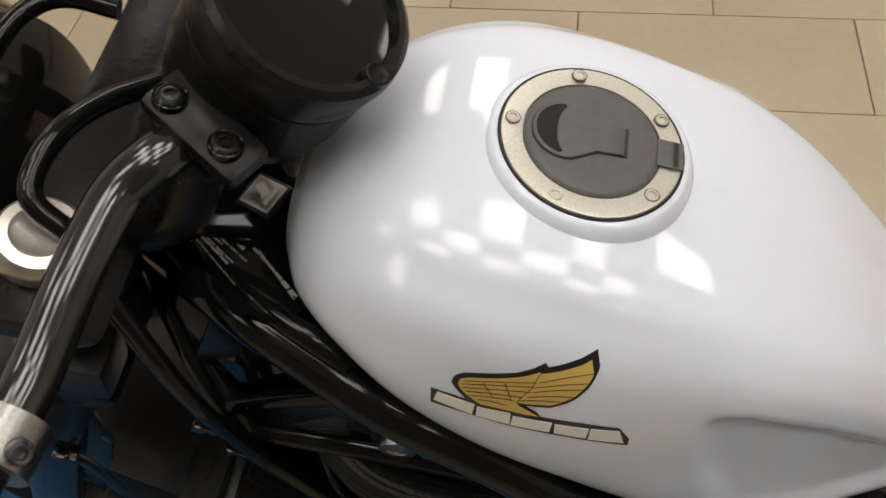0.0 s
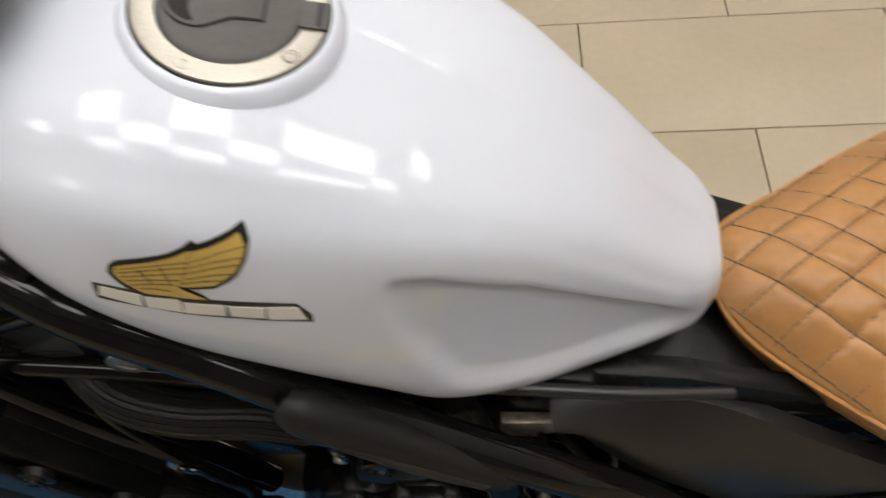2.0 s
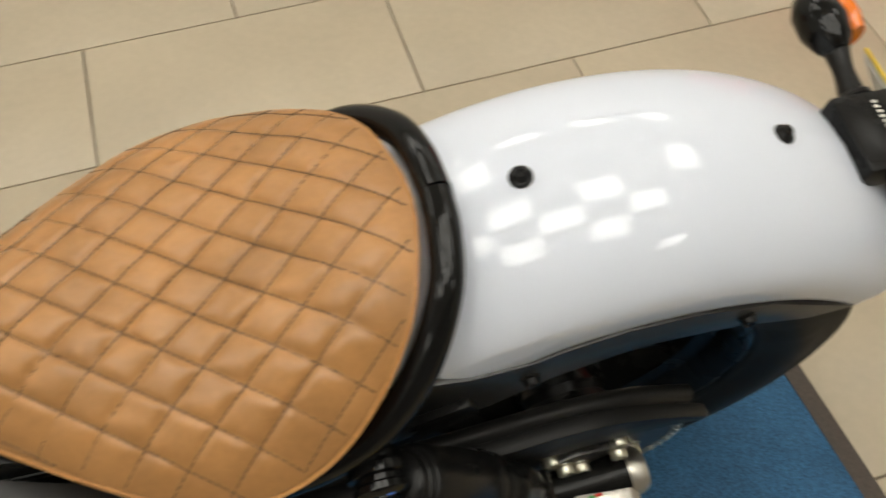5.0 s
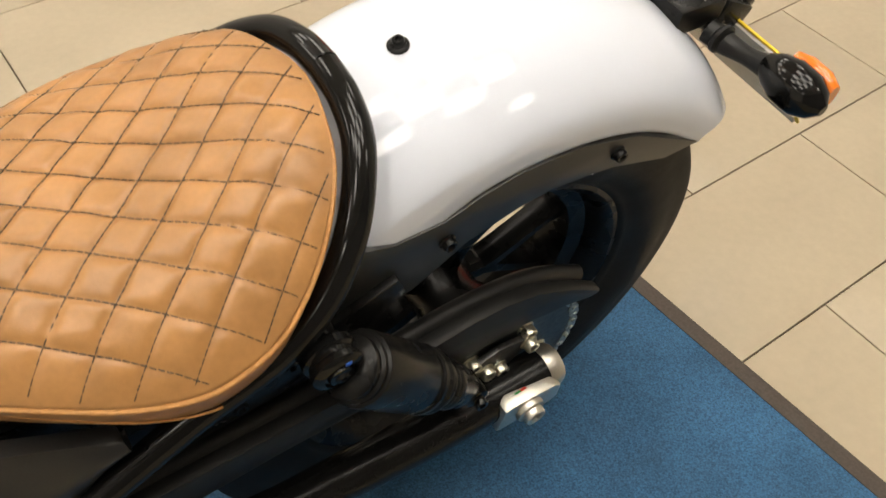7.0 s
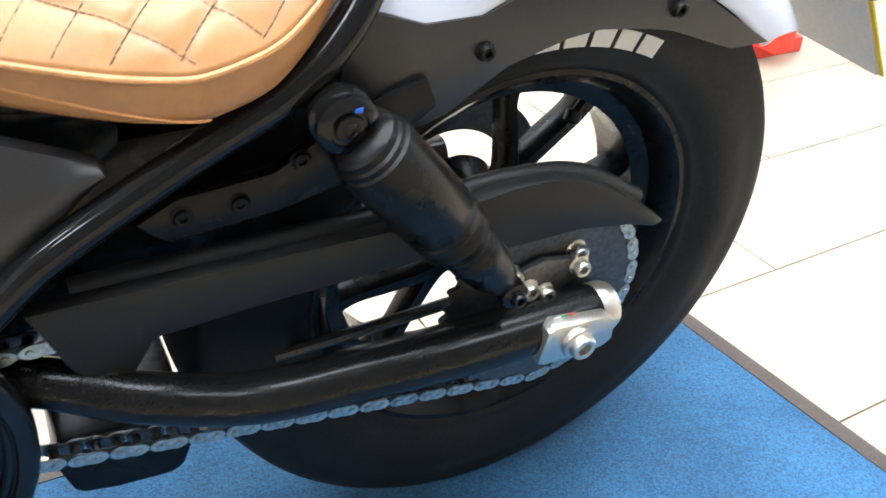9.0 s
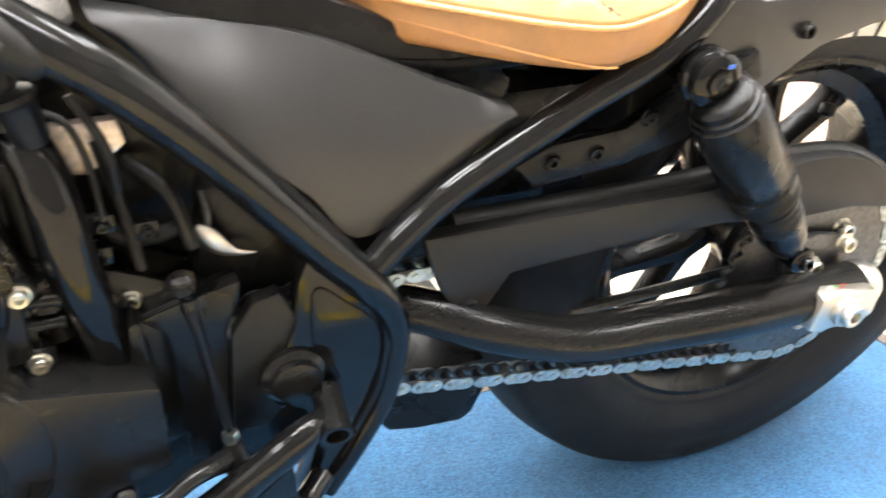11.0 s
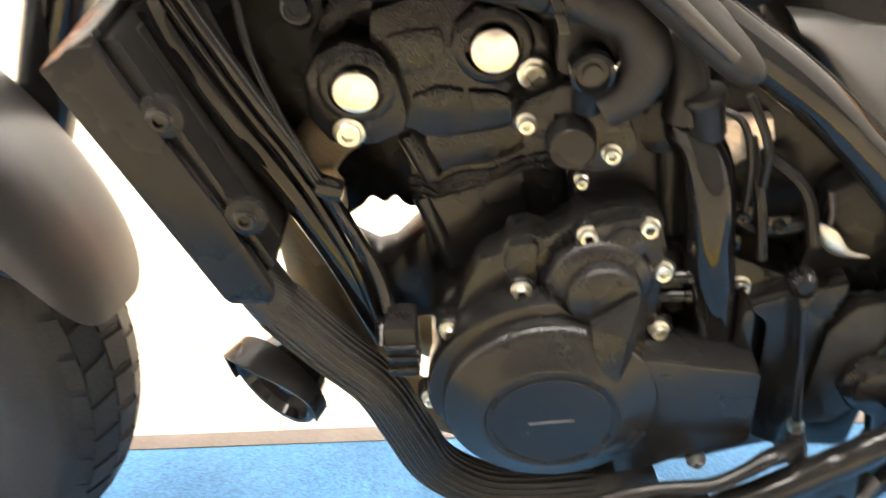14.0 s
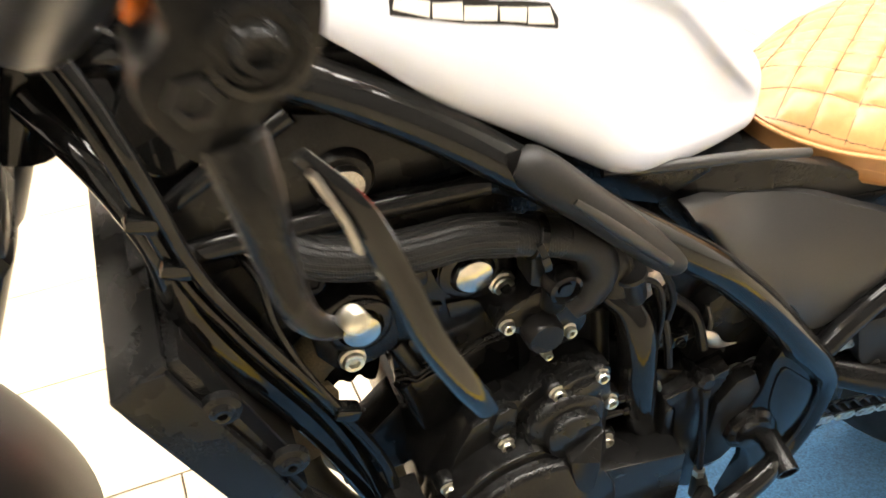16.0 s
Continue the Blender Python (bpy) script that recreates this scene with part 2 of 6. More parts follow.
def bolt(name, at, axis, r, h, mat, parent, label=""):
    return part(name, add_bolt(bmesh.new(), at, axis, r, h), mat, parent, label)


# ---- setting ----
FLOOR_TURN = 1.8
GRID_AT = (0.305, 0.748)
floor = tagged(part("floor", box((0.3, 0.2, -0.03), (7.4, 6.4, 0.04), 0), GROUT), "brown grout bed under the showroom floor tiles", "floor", kind="structure")
# south wall is unseen; its grey is chosen to darken reflections in black parts
for name, at, size in (("wall_north", (0.3, 3.45, 1.58), (7.6, 0.1, 3.24)), ("wall_south", (0.3, -3.05, 1.58), (7.6, 0.1, 3.24)),
                       ("wall_west", (-3.45, 0.2, 1.58), (0.1, 6.4, 3.24)), ("wall_east", (4.05, 0.2, 1.58), (0.1, 6.4, 3.24))):
    dark = name == "wall_south"
    tagged(part(name, box(at, size, 0), DARKWALL if dark else PLASTER), "unseen wall, painted grey to darken reflections on the motorcycle" if dark else "plain white painted showroom wall", "wall", kind="structure")
tagged(part("ceiling", box((0.3, 0.2, 3.25), (7.6, 6.6, 0.1), 0), CEILING), "white suspended board ceiling", "ceiling", kind="structure")

mat_bm = bmesh.new()
STRIPE_Y = -0.695
MAT = [(-1.25, 0.20), (1.262, 0.235), (1.3465, -0.655), (-1.25, -0.655)]
add_loft(mat_bm, [[V(x, y, 0.0005) for x, y in MAT], [V(x, y, 0.009) for x, y in MAT]])
carpet = tagged(part("carpet", mat_bm, CARPET), "blue short-pile display carpet under the motorcycle", "carpet")


for (x0, y0), (x1, y1) in zip(MAT[:2], MAT[1:3]):
    d = V(x1 - x0, y1 - y0, 0).normalized()
    n = V(-d.y, d.x, 0) * 0.034
    a, b = V(x0, y0, 0), V(x1, y1, 0)
    strip = bmesh.new()
    rows = []
    for q in (a, b):
        rows.append([q + V(0, 0, 0.0005), q + n + V(0, 0, 0.0005), q + n * 0.96 + V(0, 0, 0.004), q + n * 0.5 + V(0, 0, 0.010), q + V(0, 0, 0.0105)])
    add_loft(strip, rows)
    part("carpet_edge", strip, TRIM, carpet, "dark brown rubber edging")


part("carpet_stripe", box((0.045, STRIPE_Y, 0.0045), (2.6, 0.076, 0.008), 0.002), YELLOW, carpet, "yellow border strip along the carpet")


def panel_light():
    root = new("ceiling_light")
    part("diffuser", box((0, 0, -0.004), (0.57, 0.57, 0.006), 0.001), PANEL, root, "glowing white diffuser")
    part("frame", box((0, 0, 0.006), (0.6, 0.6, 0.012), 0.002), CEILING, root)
    return tagged(root, "square white ceiling light panel, switched on, shared with added fill panels", "ceiling light", "ceiling light panels")


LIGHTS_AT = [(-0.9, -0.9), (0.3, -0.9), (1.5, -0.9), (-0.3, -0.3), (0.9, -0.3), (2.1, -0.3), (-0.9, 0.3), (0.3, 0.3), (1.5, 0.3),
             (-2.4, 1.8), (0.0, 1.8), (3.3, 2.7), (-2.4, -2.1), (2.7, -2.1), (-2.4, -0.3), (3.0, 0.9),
             # added near the north wall to brighten reflections on upward faces
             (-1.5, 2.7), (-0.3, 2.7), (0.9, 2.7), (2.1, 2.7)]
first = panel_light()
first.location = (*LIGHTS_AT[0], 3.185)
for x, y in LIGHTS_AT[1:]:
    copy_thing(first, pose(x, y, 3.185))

# ---- the motorcycle ----
LEAN_DEG = 5.0
bike = tagged(new("motorcycle"), "white and black bobber motorcycle with quilted tan leather seat", "motorcycle")
bike.matrix_basis = pose(0, 0.0845, 0, LEAN_DEG, 0, 0)
AXLE = (0.854, 0.341)
FRONT = (-0.655, 0.341)

# fuel tank: stations along the bike, half sections from the lower edge to the top
TANK = [
    (-0.125, ((.030, .884), (.043, .887), (.047, .893), (.044, .899), (.037, .906), (.029, .910), (.019, .912), (0, .913))),
    (-0.110, ((.060, .886), (.071, .889), (.075, .896), (.072, .907), (.060, .920), (.048, .927), (.033, .931), (0, .933))),
    (-0.082, ((.086, .882), (.096, .884), (.101, .893), (.098, .909), (.083, .930), (.067, .942), (.047, .949), (0, .953))),
    (-0.045, ((.104, .860), (.116, .862), (.122, .878), (.118, .902), (.102, .934), (.083, .950), (.058, .961), (0, .967))),
    (0.000, ((.107, .821), (.122, .824), (.131, .846), (.127, .882), (.112, .929), (.092, .949), (.066, .961), (0, .969))),
    (0.050, ((.107, .787), (.123, .790), (.133, .814), (.129, .861), (.115, .911), (.096, .935), (.072, .949), (0, .960))),
    (0.100, ((.103, .751), (.120, .754), (.131, .779), (.124, .836), (.111, .892), (.092, .918), (.068, .929), (0, .938))),
    (0.140, ((.097, .723), (.115, .726), (.126, .748), (.117, .812), (.106, .876), (.089, .899), (.064, .909), (0, .916))),
    (0.190, ((.080, .706), (.099, .708), (.110, .727), (.102, .782), (.092, .841), (.079, .863), (.056, .873), (0, .880))),
    (0.240, ((.060, .694), (.078, .696), (.086, .710), (.081, .748), (.075, .788), (.068, .807), (.049, .824), (0, .833))),
    (0.285, ((.042, .687), (.057, .688), (.064, .698), (.062, .722), (.060, .744), (.055, .757), (.041, .771), (0, .781))),
    (0.308, ((.028, .684), (.044, .686), (.051, .694), (.051, .713), (.049, .729), (.045, .739), (.033, .748), (0, .754))),
    (0.322, ((.015, .688), (.028, .690), (.034, .697), (.035, .709), (.033, .720), (.029, .728), (.021, .733), (0, .736))),
]


def ramp(points, x):
    """A value read off straight runs between (x, value) pairs."""
    if x <= points[0][0]:
        return points[0][1]
    for (a, u), (b, v) in zip(points, points[1:]):
        if x <= b:
            return u + (v - u) * (x - a) / (b - a)
    return points[-1][1]


def ease(t):
    t = min(1.0, max(0.0, t))
    return t * t * (3 - 2 * t)


def tank_half(step=10, along=12):
    """Rows of points of the tank's left half, from front to back, lower edge to top, with the knee hollow pressed in."""
    lines = [spline([V(x, -half[k][0], half[k][1]) for x, half in TANK], along) for k in range(8)]
    rows = [spline([line[i] for line in lines], step) for i in range(len(lines[0]))]
    for row in rows:
        for k, p in enumerate(row):
            front = ramp(((0.74, 0.150), (0.775, 0.134), (0.82, 0.118), (0.865, 0.111), (0.90, 0.116)), p.z)
            top = ramp(((0.10, 0.884), (0.14, 0.874), (0.19, 0.838), (0.24, 0.786), (0.285, 0.742), (0.33, 0.70)), p.x)
            low = row[2 * step].z
            inside = ease((p.x - front) / 0.016) * ease((top - p.z) / 0.014) * ease((p.z - low - 0.006) / 0.016) * ease((0.312 - p.x) / 0.05)
            p.y += 0.0060 * inside
    return rows


TANK_ROWS = tank_half()


bm = bmesh.new()
rings = []
for row in TANK_ROWS:
    right = [V(p.x, -p.y, p.z) for p in row[::-1][1:]]
    rings.append(row + right)
add_loft(bm, rings)
part("fuel_tank", bm, WHITE, bike, "glossy white teardrop fuel tank", 60)
tank = bpy.data.objects["fuel_tank"]

# seat
SEAT_EDGE = [(0.328, 0.0), (0.332, 0.027), (0.352, 0.052), (0.400, 0.086), (0.455, 0.122), (0.505, 0.149), (0.555, 0.160), (0.606, 0.150),
             (0.650, 0.121), (0.682, 0.080), (0.698, 0.03), (0.702, 0.0)]
SEAT_CROWN = [(.32, .690), (.335, .700), (.366, .708), (.42, .704), (.48, .702), (.55, .703), (.60, .713), (.654, .732), (.69, .742), (.71, .746)]
SEAT_RIM = [(.32, .683), (.335, .672), (.36, .662), (.39, .655), (.45, .651), (.545, .645), (.60, .656), (.64, .679), (.67, .704), (.69, .722), (.71, .732)]
SEAT_C = V(0.53, 0, 0)
QUILT_X, QUILT_Y, QUILT_AT = 0.0245, 0.0190, 0.4422


def eased(points, x):
    """The same as ramp, with the corners rounded off."""
    return (ramp(points, x - 0.012) + 2 * ramp(points, x) + ramp(points, x + 0.012)) / 4


def seat_mid(x):
    """Height of the seat's rim along the bike."""
    return eased(SEAT_RIM, x)


def seat_top(x, y, s):
    """Height of the padded top at a place; s: 0 at the middle, 1 at the rim."""
    u, v = (x - QUILT_AT) / QUILT_X, y / QUILT_Y
    ra, rb = abs((u + v) / 2 % 1 - 0.5) * 2, abs((u - v) / 2 % 1 - 0.5) * 2
    puff = (1 - ra ** 5) * (1 - rb ** 5) - 0.25 * (ra * ra + rb * rb) * 0.5
    out = min(1.0, s) ** 3.2
    rim_x = SEAT_C.x + (x - SEAT_C.x) / max(s, 1e-3)
    creases = 0.0011 * math.sin(x * 95 + 2 + 2.2 * math.sin(y * 70)) * math.sin(y * 120 + 1 + 1.7 * math.sin(x * 63))
    return eased(SEAT_CROWN, x) * (1 - out) + (seat_mid(rim_x) + 0.003) * out + (0.0036 * puff + 0.8 * creases) * (1 - min(1.0, s) ** 10)


half = spline([V(x, -y, 0) for x, y in SEAT_EDGE], 15)
edge = half + [V(p.x, -p.y, 0) for p in half[::-1][1:-1]]
bm = bmesh.new()
rings = []
for s, dz in ((0.90, -0.036), (0.95, -0.034), (0.975, -0.028), (0.988, -0.014), (0.994, -0.003)):
    rings.append([SEAT_C + (p - SEAT_C) * s + V(0, 0, seat_mid(p.x) + dz) for p in edge])
for k in range(0, 110):
    s = 1 - k / 110
    rings.append([V(q.x, q.y, seat_top(q.x, q.y, s)) for q in (SEAT_C + (p - SEAT_C) * s for p in edge)])
add_loft(bm, rings)
seat = part("seat", bm, LEATHER, bike, "tan leather solo seat with diamond quilting", 70)
part("piping", tube([SEAT_C + (p - SEAT_C) * 1.003 + V(0, 0, seat_mid(p.x) - 0.001) for p in edge + edge[:1]], 0.0024, 8, 1), PIPING, seat, "lighter tan piping round the rim")
seam = [p for p in half[38:90]]
seam_line = part("seam", tube([SEAT_C + (p - SEAT_C) * 0.981 + V(0, 0, seat_mid(p.x) - 0.012 - 0.0004 * k) for k, p in enumerate(seam)], 0.0009, 6, 1), PIPING, seat)


def seat_s(x, y):
    """How far out a place lies: 0 middle, 1 rim."""
    d = V(x, y, 0) - SEAT_C
    if d.length < 1e-6:
        return 0.0
    ang = math.atan2(d.y, d.x)
    best = min(edge, key=lambda p: abs((math.atan2(p.y, p.x - SEAT_C.x) - ang + math.pi) % (2 * math.pi) - math.pi))
    return d.length / (best - SEAT_C).length


bm = bmesh.new()
STEP = 0.0042
for way in (1, -1):
    for n in range(-14, 15):
        k = 0
        while k < 95:
            x = 0.32 + k * STEP
            k += 1
            y = way * QUILT_Y * (2 * n - (x - QUILT_AT) / QUILT_X)
            x2 = x + STEP * 0.80
            y2 = way * QUILT_Y * (2 * n - (x2 - QUILT_AT) / QUILT_X)
            s, s2 = seat_s(x, y), seat_s(x2, y2)
            if max(s, s2) > 0.992:
                continue
            a, b = V(x, y, seat_top(x, y, s) + 0.0005), V(x2, y2, seat_top(x2, y2, s2) + 0.0005)
            d = (b - a).normalized()
            n1 = V(-d.y, d.x, 0) * 0.00045
            up = V(0, 0, 0.0006)
            add_loft(bm, [[a + n1, a - n1, a - n1 + up, a + n1 + up], [b + n1, b - n1, b - n1 + up, b + n1 + up]])
stitch = part("stitching", bm, THREAD, seat, "dark brown stitching in diamond rows")
stitch["kind"] = "stuff"
part("seat_pan", plate([(0.335, 0.618), (0.45, 0.604), (0.55, 0.603), (0.66, 0.612), (0.68, 0.606), (0.6, 0.592), (0.45, 0.592), (0.34, 0.606)], -0.09, 0.09, 0.003), SATIN, bike)

# rear fender
bm = bmesh.new()
FEND = [(0.1085, 0.312), (0.1075, 0.331), (0.101, 0.346), (0.086, 0.3605), (0.064, 0.3735), (0.034, 0.383), (0.0, 0.3865)]
prof = spline([V(-y, 0, r) for y, r in FEND], 5)
prof = prof + [V(-p.x, 0, p.z) for p in prof[::-1][1:]]
outer = []


def about(a, r, y):
    return V(AXLE[0] + r * math.sin(a), y, AXLE[1] + r * math.cos(a))


for k in range(57):
    ro, ri = [], []
    for p in prof:
        c = 1 - abs(p.x) / 0.1085
        f = k / 56
        a = radians(-40 + (40 + 45 + 19 * c ** 0.55) * f)
        dip = 0.016 * math.exp(-((math.degrees(a) + 20) / 7) ** 2) - 0.05 * max(0, (-math.degrees(a) - 22) / 18) ** 2 if c < 0.02 else 0
        ro.append(about(a, p.z - dip * 0.6, p.x))
        ri.append(about(a, p.z - 0.003 - dip * 0.6, p.x * 0.975))
    outer.append(ro + ri[::-1])
add_loft(bm, outer)
fender = part("rear_fender", bm, WHITE, bike, "glossy white bobbed rear fender", 50)
for a, name in ((-10.3, "fender_screw"), (23.2, "fender_screw")):
    at = about(radians(a), 0.3865, 0)
    part(name, add_bolt(lathe([(0.0092, -0.002), (0.0092, 0.0015), (0.008, 0.0026), (0.006, 0.0028)], at, (math.sin(radians(a)), 0, math.cos(radians(a))), 24), at + V(0, 0, 0.003), (math.sin(radians(a)), 0, math.cos(radians(a))), 0.0052, 0.0045), SATIN, fender, "black screw with washer")
# the black side plates that carry the fender
SIDE = [(0.655, .645), (0.681, .647), (0.72, .633), (0.766, .633), (0.798, .644), (0.841, .652), (0.903, .648), (0.975, .626), (1.075, .566),
        (1.03, .566), (0.955, .594), (0.925, .600), (0.878, .606), (0.848, .603), (0.793, .588), (0.742, .556), (0.70, .545), (0.655, .56)]
for s in (-1, 1):
    strut = part("fender_strut", plate(SIDE, s * 0.1105, s * 0.104, 0.0012), GREY, bike, "flat satin black fender side plate")
    for x, z in ((0.770, 0.605), (0.953, 0.615)):
        bolt("bolt", (x, s * 0.111, z), (0, s, 0), 0.0065, 0.007, SATIN, strut)


# wheels
def wheel(name, axle, tyre_r, half_w, parent, phase, grooves):
    x, z = axle
    prof = [(0.206, -half_w * 0.70), (0.216, -half_w * 0.84), (0.224, -half_w * 0.87), (0.245, -half_w * 0.98), (0.265, -half_w), (0.285, -half_w * 0.96), (tyre_r - 0.026, -half_w * 0.89),
            (tyre_r - 0.012, -half_w * 0.60), (tyre_r - 0.003, -half_w * 0.3), (tyre_r, 0)]
    prof = prof + [(r, -h) for r, h in prof[::-1][1:]]
    prof = [(v.x, v.y) for v in spline([V(r, h, 0) for r, h in prof], 3)]
    prof += [(0.200, half_w * 0.5), (0.200, -half_w * 0.5)]
    rim = [(0.211, -0.70), (0.2135, -0.75), (0.213, -0.80), (0.207, -0.80), (0.197, -0.70), (0.190, -0.45), (0.172, -0.36), (0.170, 0), (0.172, 0.36), (0.190, 0.45), (0.197, 0.70), (0.207, 0.80), (0.213, 0.80), (0.211, 0.70), (0.200, 0.4), (0.200, -0.4)]
    w = part(name, lathe([(r, h * half_w) for r, h in rim], (x, 0, z), (0, 1, 0), 96, True), SATIN, parent, "black cast wheel with split spokes")
    tyre = part("tyre", lathe(prof, (x, 0, z), (0, 1, 0), 120, True), RUBBER, w, "black rubber tyre")
    part("hub", lathe([(0.02, -0.085), (0.045, -0.083), (0.052, -0.06), (0.040, -0.035), (0.038, 0.03), (0.052, 0.06), (0.02, 0.07)], (x, 0, z), (0, 1, 0)), SATIN, w)
    c = V(x, 0, z)
    for k in range(5):
        a = 2 * math.pi * (k + phase) / 5
        d0 = V(math.sin(a), 0, math.cos(a))
        for s in (-1, 1):
            b = a + s * 0.29
            d1 = V(math.sin(b), 0, math.cos(b))
            bmm = bmesh.new()
            line = [c + d0 * 0.040, c + d0 * 0.062 + d1 * 0.006, c + (d0 * 0.03 + d1 * 0.085), c + d1 * 0.152, c + d1 * 0.180]
            wide = [0.015, 0.0115, 0.0095, 0.0085, 0.012]
            rows = []
            for q, r in zip(spline(line, 4), [v.x for v in spline([V(r, 0, 0) for r in wide], 4)]):
                t = V(-d1.z, 0, d1.x)
                rows.append([q + t * (u * r) + V(0, h * 0.016, 0) for u, h in ((-1, -0.6), (-0.6, -1), (0.6, -1), (1, -0.6), (1, 0.6), (0.6, 1), (-0.6, 1), (-1, 0.6))])
            add_loft(bmm, rows)
            part("spoke", bmm, SATIN, w)
    if grooves:
        bmm = bmesh.new()

        def tread_r(h):
            return ramp(((0, tyre_r), (0.3, tyre_r - 0.003), (0.6, tyre_r - 0.012), (0.84, tyre_r - 0.028), (0.96, tyre_r - 0.045)), abs(h))

        for k in range(46):
            for h0, h1, shift, skew in ((-0.90, -0.60, 0.0, 0.25), (-0.57, -0.22, 0.45, -0.2), (-0.19, 0.19, 0.15, 0.12), (0.22, 0.57, 0.6, 0.2), (0.60, 0.90, 0.3, -0.25)):
                low, high = [], []
                for u, v in ((0, 0), (0, 0.5), (0, 1), (1, 1), (1, 0.5), (1, 0)):
                    h = h0 + (h1 - h0) * v
                    a = 2 * math.pi * (k + shift + 0.80 * u + skew * (v - 0.5)) / 46
                    d = V(math.sin(a), 0, math.cos(a))
                    low.append(c + d * (tread_r(h) - 0.002) + V(0, h * half_w, 0))
                    high.append(c + d * (tread_r(h) + 0.0036) + V(0, h * half_w * 1.01, 0))
                add_loft(bmm, [low, high])
        part("tread", bmm, RUBBER, w, "black rubber tread blocks")["kind"] = "stuff"
    return w


rear_wheel = wheel("rear_wheel", AXLE, 0.338, 0.088, bike, 0.30, False)
front_wheel = wheel("front_wheel", FRONT, 0.325, 0.068, bike, 0.1, True)
# pale bars along the rear tyre's side where the maker's name stands
for k in range(6):
    a = radians(-11.0 + 6.4 * k)
    bm = bmesh.new()
    rows = []
    for f in range(4):
        aa = a + radians(5.2) * f / 3
        rows.append([about(aa, r, y) for r, y in ((0.241, -0.0872), (0.259, -0.0888), (0.259, -0.0878), (0.241, -0.0862))])
    add_loft(bm, rows)
    part("sidewall_mark", bm, PAPER, rear_wheel, "off-white raised sidewall marking")
part("valve_stem", add_lathe(tube([about(radians(36), 0.168, -0.012), about(radians(33), 0.150, -0.02)], 0.0045, 10), [(0.004, 0), (0.0085, 0.002), (0.0085, 0.012), (0.005, 0.015)], about(radians(33), 0.158, -0.018), (-0.4, -0.3, -0.8), 14), HOSE, rear_wheel, "black capped valve stem")
part("brake_disc", lathe([(0.118, 0.074), (0.118, 0.079), (0.075, 0.079), (0.075, 0.074)], (AXLE[0], 0, AXLE[1]), (0, 1, 0), 60, True), DARKMETAL, rear_wheel, "dark steel brake disc")
part("brake_disc", lathe([(0.148, -0.070), (0.148, -0.065), (0.09, -0.065), (0.09, -0.070)], (FRONT[0], 0, FRONT[1]), (0, 1, 0), 60, True), DARKMETAL, front_wheel, "dark steel brake disc")

# sprocket and chain
bm = bmesh.new()
TEETH = 41
ring = []
for k in range(TEETH * 4):
    r = 0.1105 if k % 4 in (0, 1) else 0.1045
    ring.append((r, 2 * math.pi * k / (TEETH * 4)))
add_loft(bm, [[about(a, r, y) for r, a in ring] + [] for y in (-0.127, -0.121)])
sprocket = part("rear_sprocket", bm, DARKMETAL, bike, "dark steel rear sprocket")
for k in range(5):
    bolt("sprocket_nut", about(2 * math.pi * k / 5 + 0.5, 0.06, -0.127), (0, -1, 0), 0.0085, 0.012, ZINC, sprocket, "zinc-plated nut")
part("sprocket_carrier", lathe([(0.03, -0.121), (0.078, -0.121), (0.074, -0.10), (0.05, -0.07)], (AXLE[0], 0, AXLE[1]), (0, 1, 0), 40), SATIN, rear_wheel)

CHAIN_Y = -0.119
line = []
r1, r2 = 0.1085, 0.048
c1, c2 = V(0.851, CHAIN_Y, AXLE[1]), V(0.300, CHAIN_Y, 0.392)
for k in range(40):
    a = radians(180 - 3 + (-183) * k / 39)
    line.append(c1 + V(math.sin(a) * r1, 0, math.cos(a) * r1))
for k in range(24):
    a = radians(-4 - 170 * k / 23)
    line.append(c2 + V(math.sin(a) * r2, 0, math.cos(a) * r2))
line.append(line[0])
total = sum((b - a).length for a, b in zip(line, line[1:]))
links = round(total / 0.015875 / 2) * 2


def along_line(d):
    for a, b in zip(line, line[1:]):
        l = (b - a).length
        if d <= l:
            return a + (b - a) * (d / l)
        d -= l
    return line[-1]


def link_mesh(outer):
    bm = bmesh.new()
    half, hi = 0.0079, 0.0075
    shape = []
    for k in range(20):
        t = 2 * math.pi * k / 20
        x = math.cos(t) * (half + hi)
        z = math.sin(t) * hi * (1 - 0.28 * math.exp(-(x / 0.005) ** 2))
        shape.append((x, z))
    w = 0.0095 if outer else 0.0072
    for s in (-1, 1):
        add_loft(bm, [[V(x, s * w, z) for x, z in shape], [V(x, s * (w - 0.002), z) for x, z in shape]])
    for x in (-half, half):
        add_lathe(bm, [(0.0042, -0.0072), (0.0042, 0.0072)] if not outer else [(0.0026, -0.0112), (0.003, -0.0105), (0.003, 0.0105), (0.0026, 0.0112)], (x, 0, 0), (0, 1, 0), 10)
    return bm


chain = part("drive_chain", lathe([(0.036, -0.004), (0.0425, -0.003), (0.0425, 0.003), (0.036, 0.004)], c2, (0, 1, 0), 30), DARKMETAL, bike, "silver link drive chain")
first_link = {}
for k in range(links):
    d = total * (k + 0.5) / links
    p, q = along_line(max(0, d - 0.0079)), along_line(min(total, d + 0.0079))
    outer_link = k % 2 == 0
    if outer_link not in first_link:
        ob = part("chain_link", link_mesh(outer_link), CHAIN if outer_link else DARKMETAL, chain)
        first_link[outer_link] = ob.data
    else:
        ob = new("chain_link", first_link[outer_link])
        ob.parent = chain
    way = q - p
    ob.matrix_basis = Matrix.Translation((p + q) / 2) @ Matrix.Rotation(-math.atan2(way.z, way.x), 4, "Y")

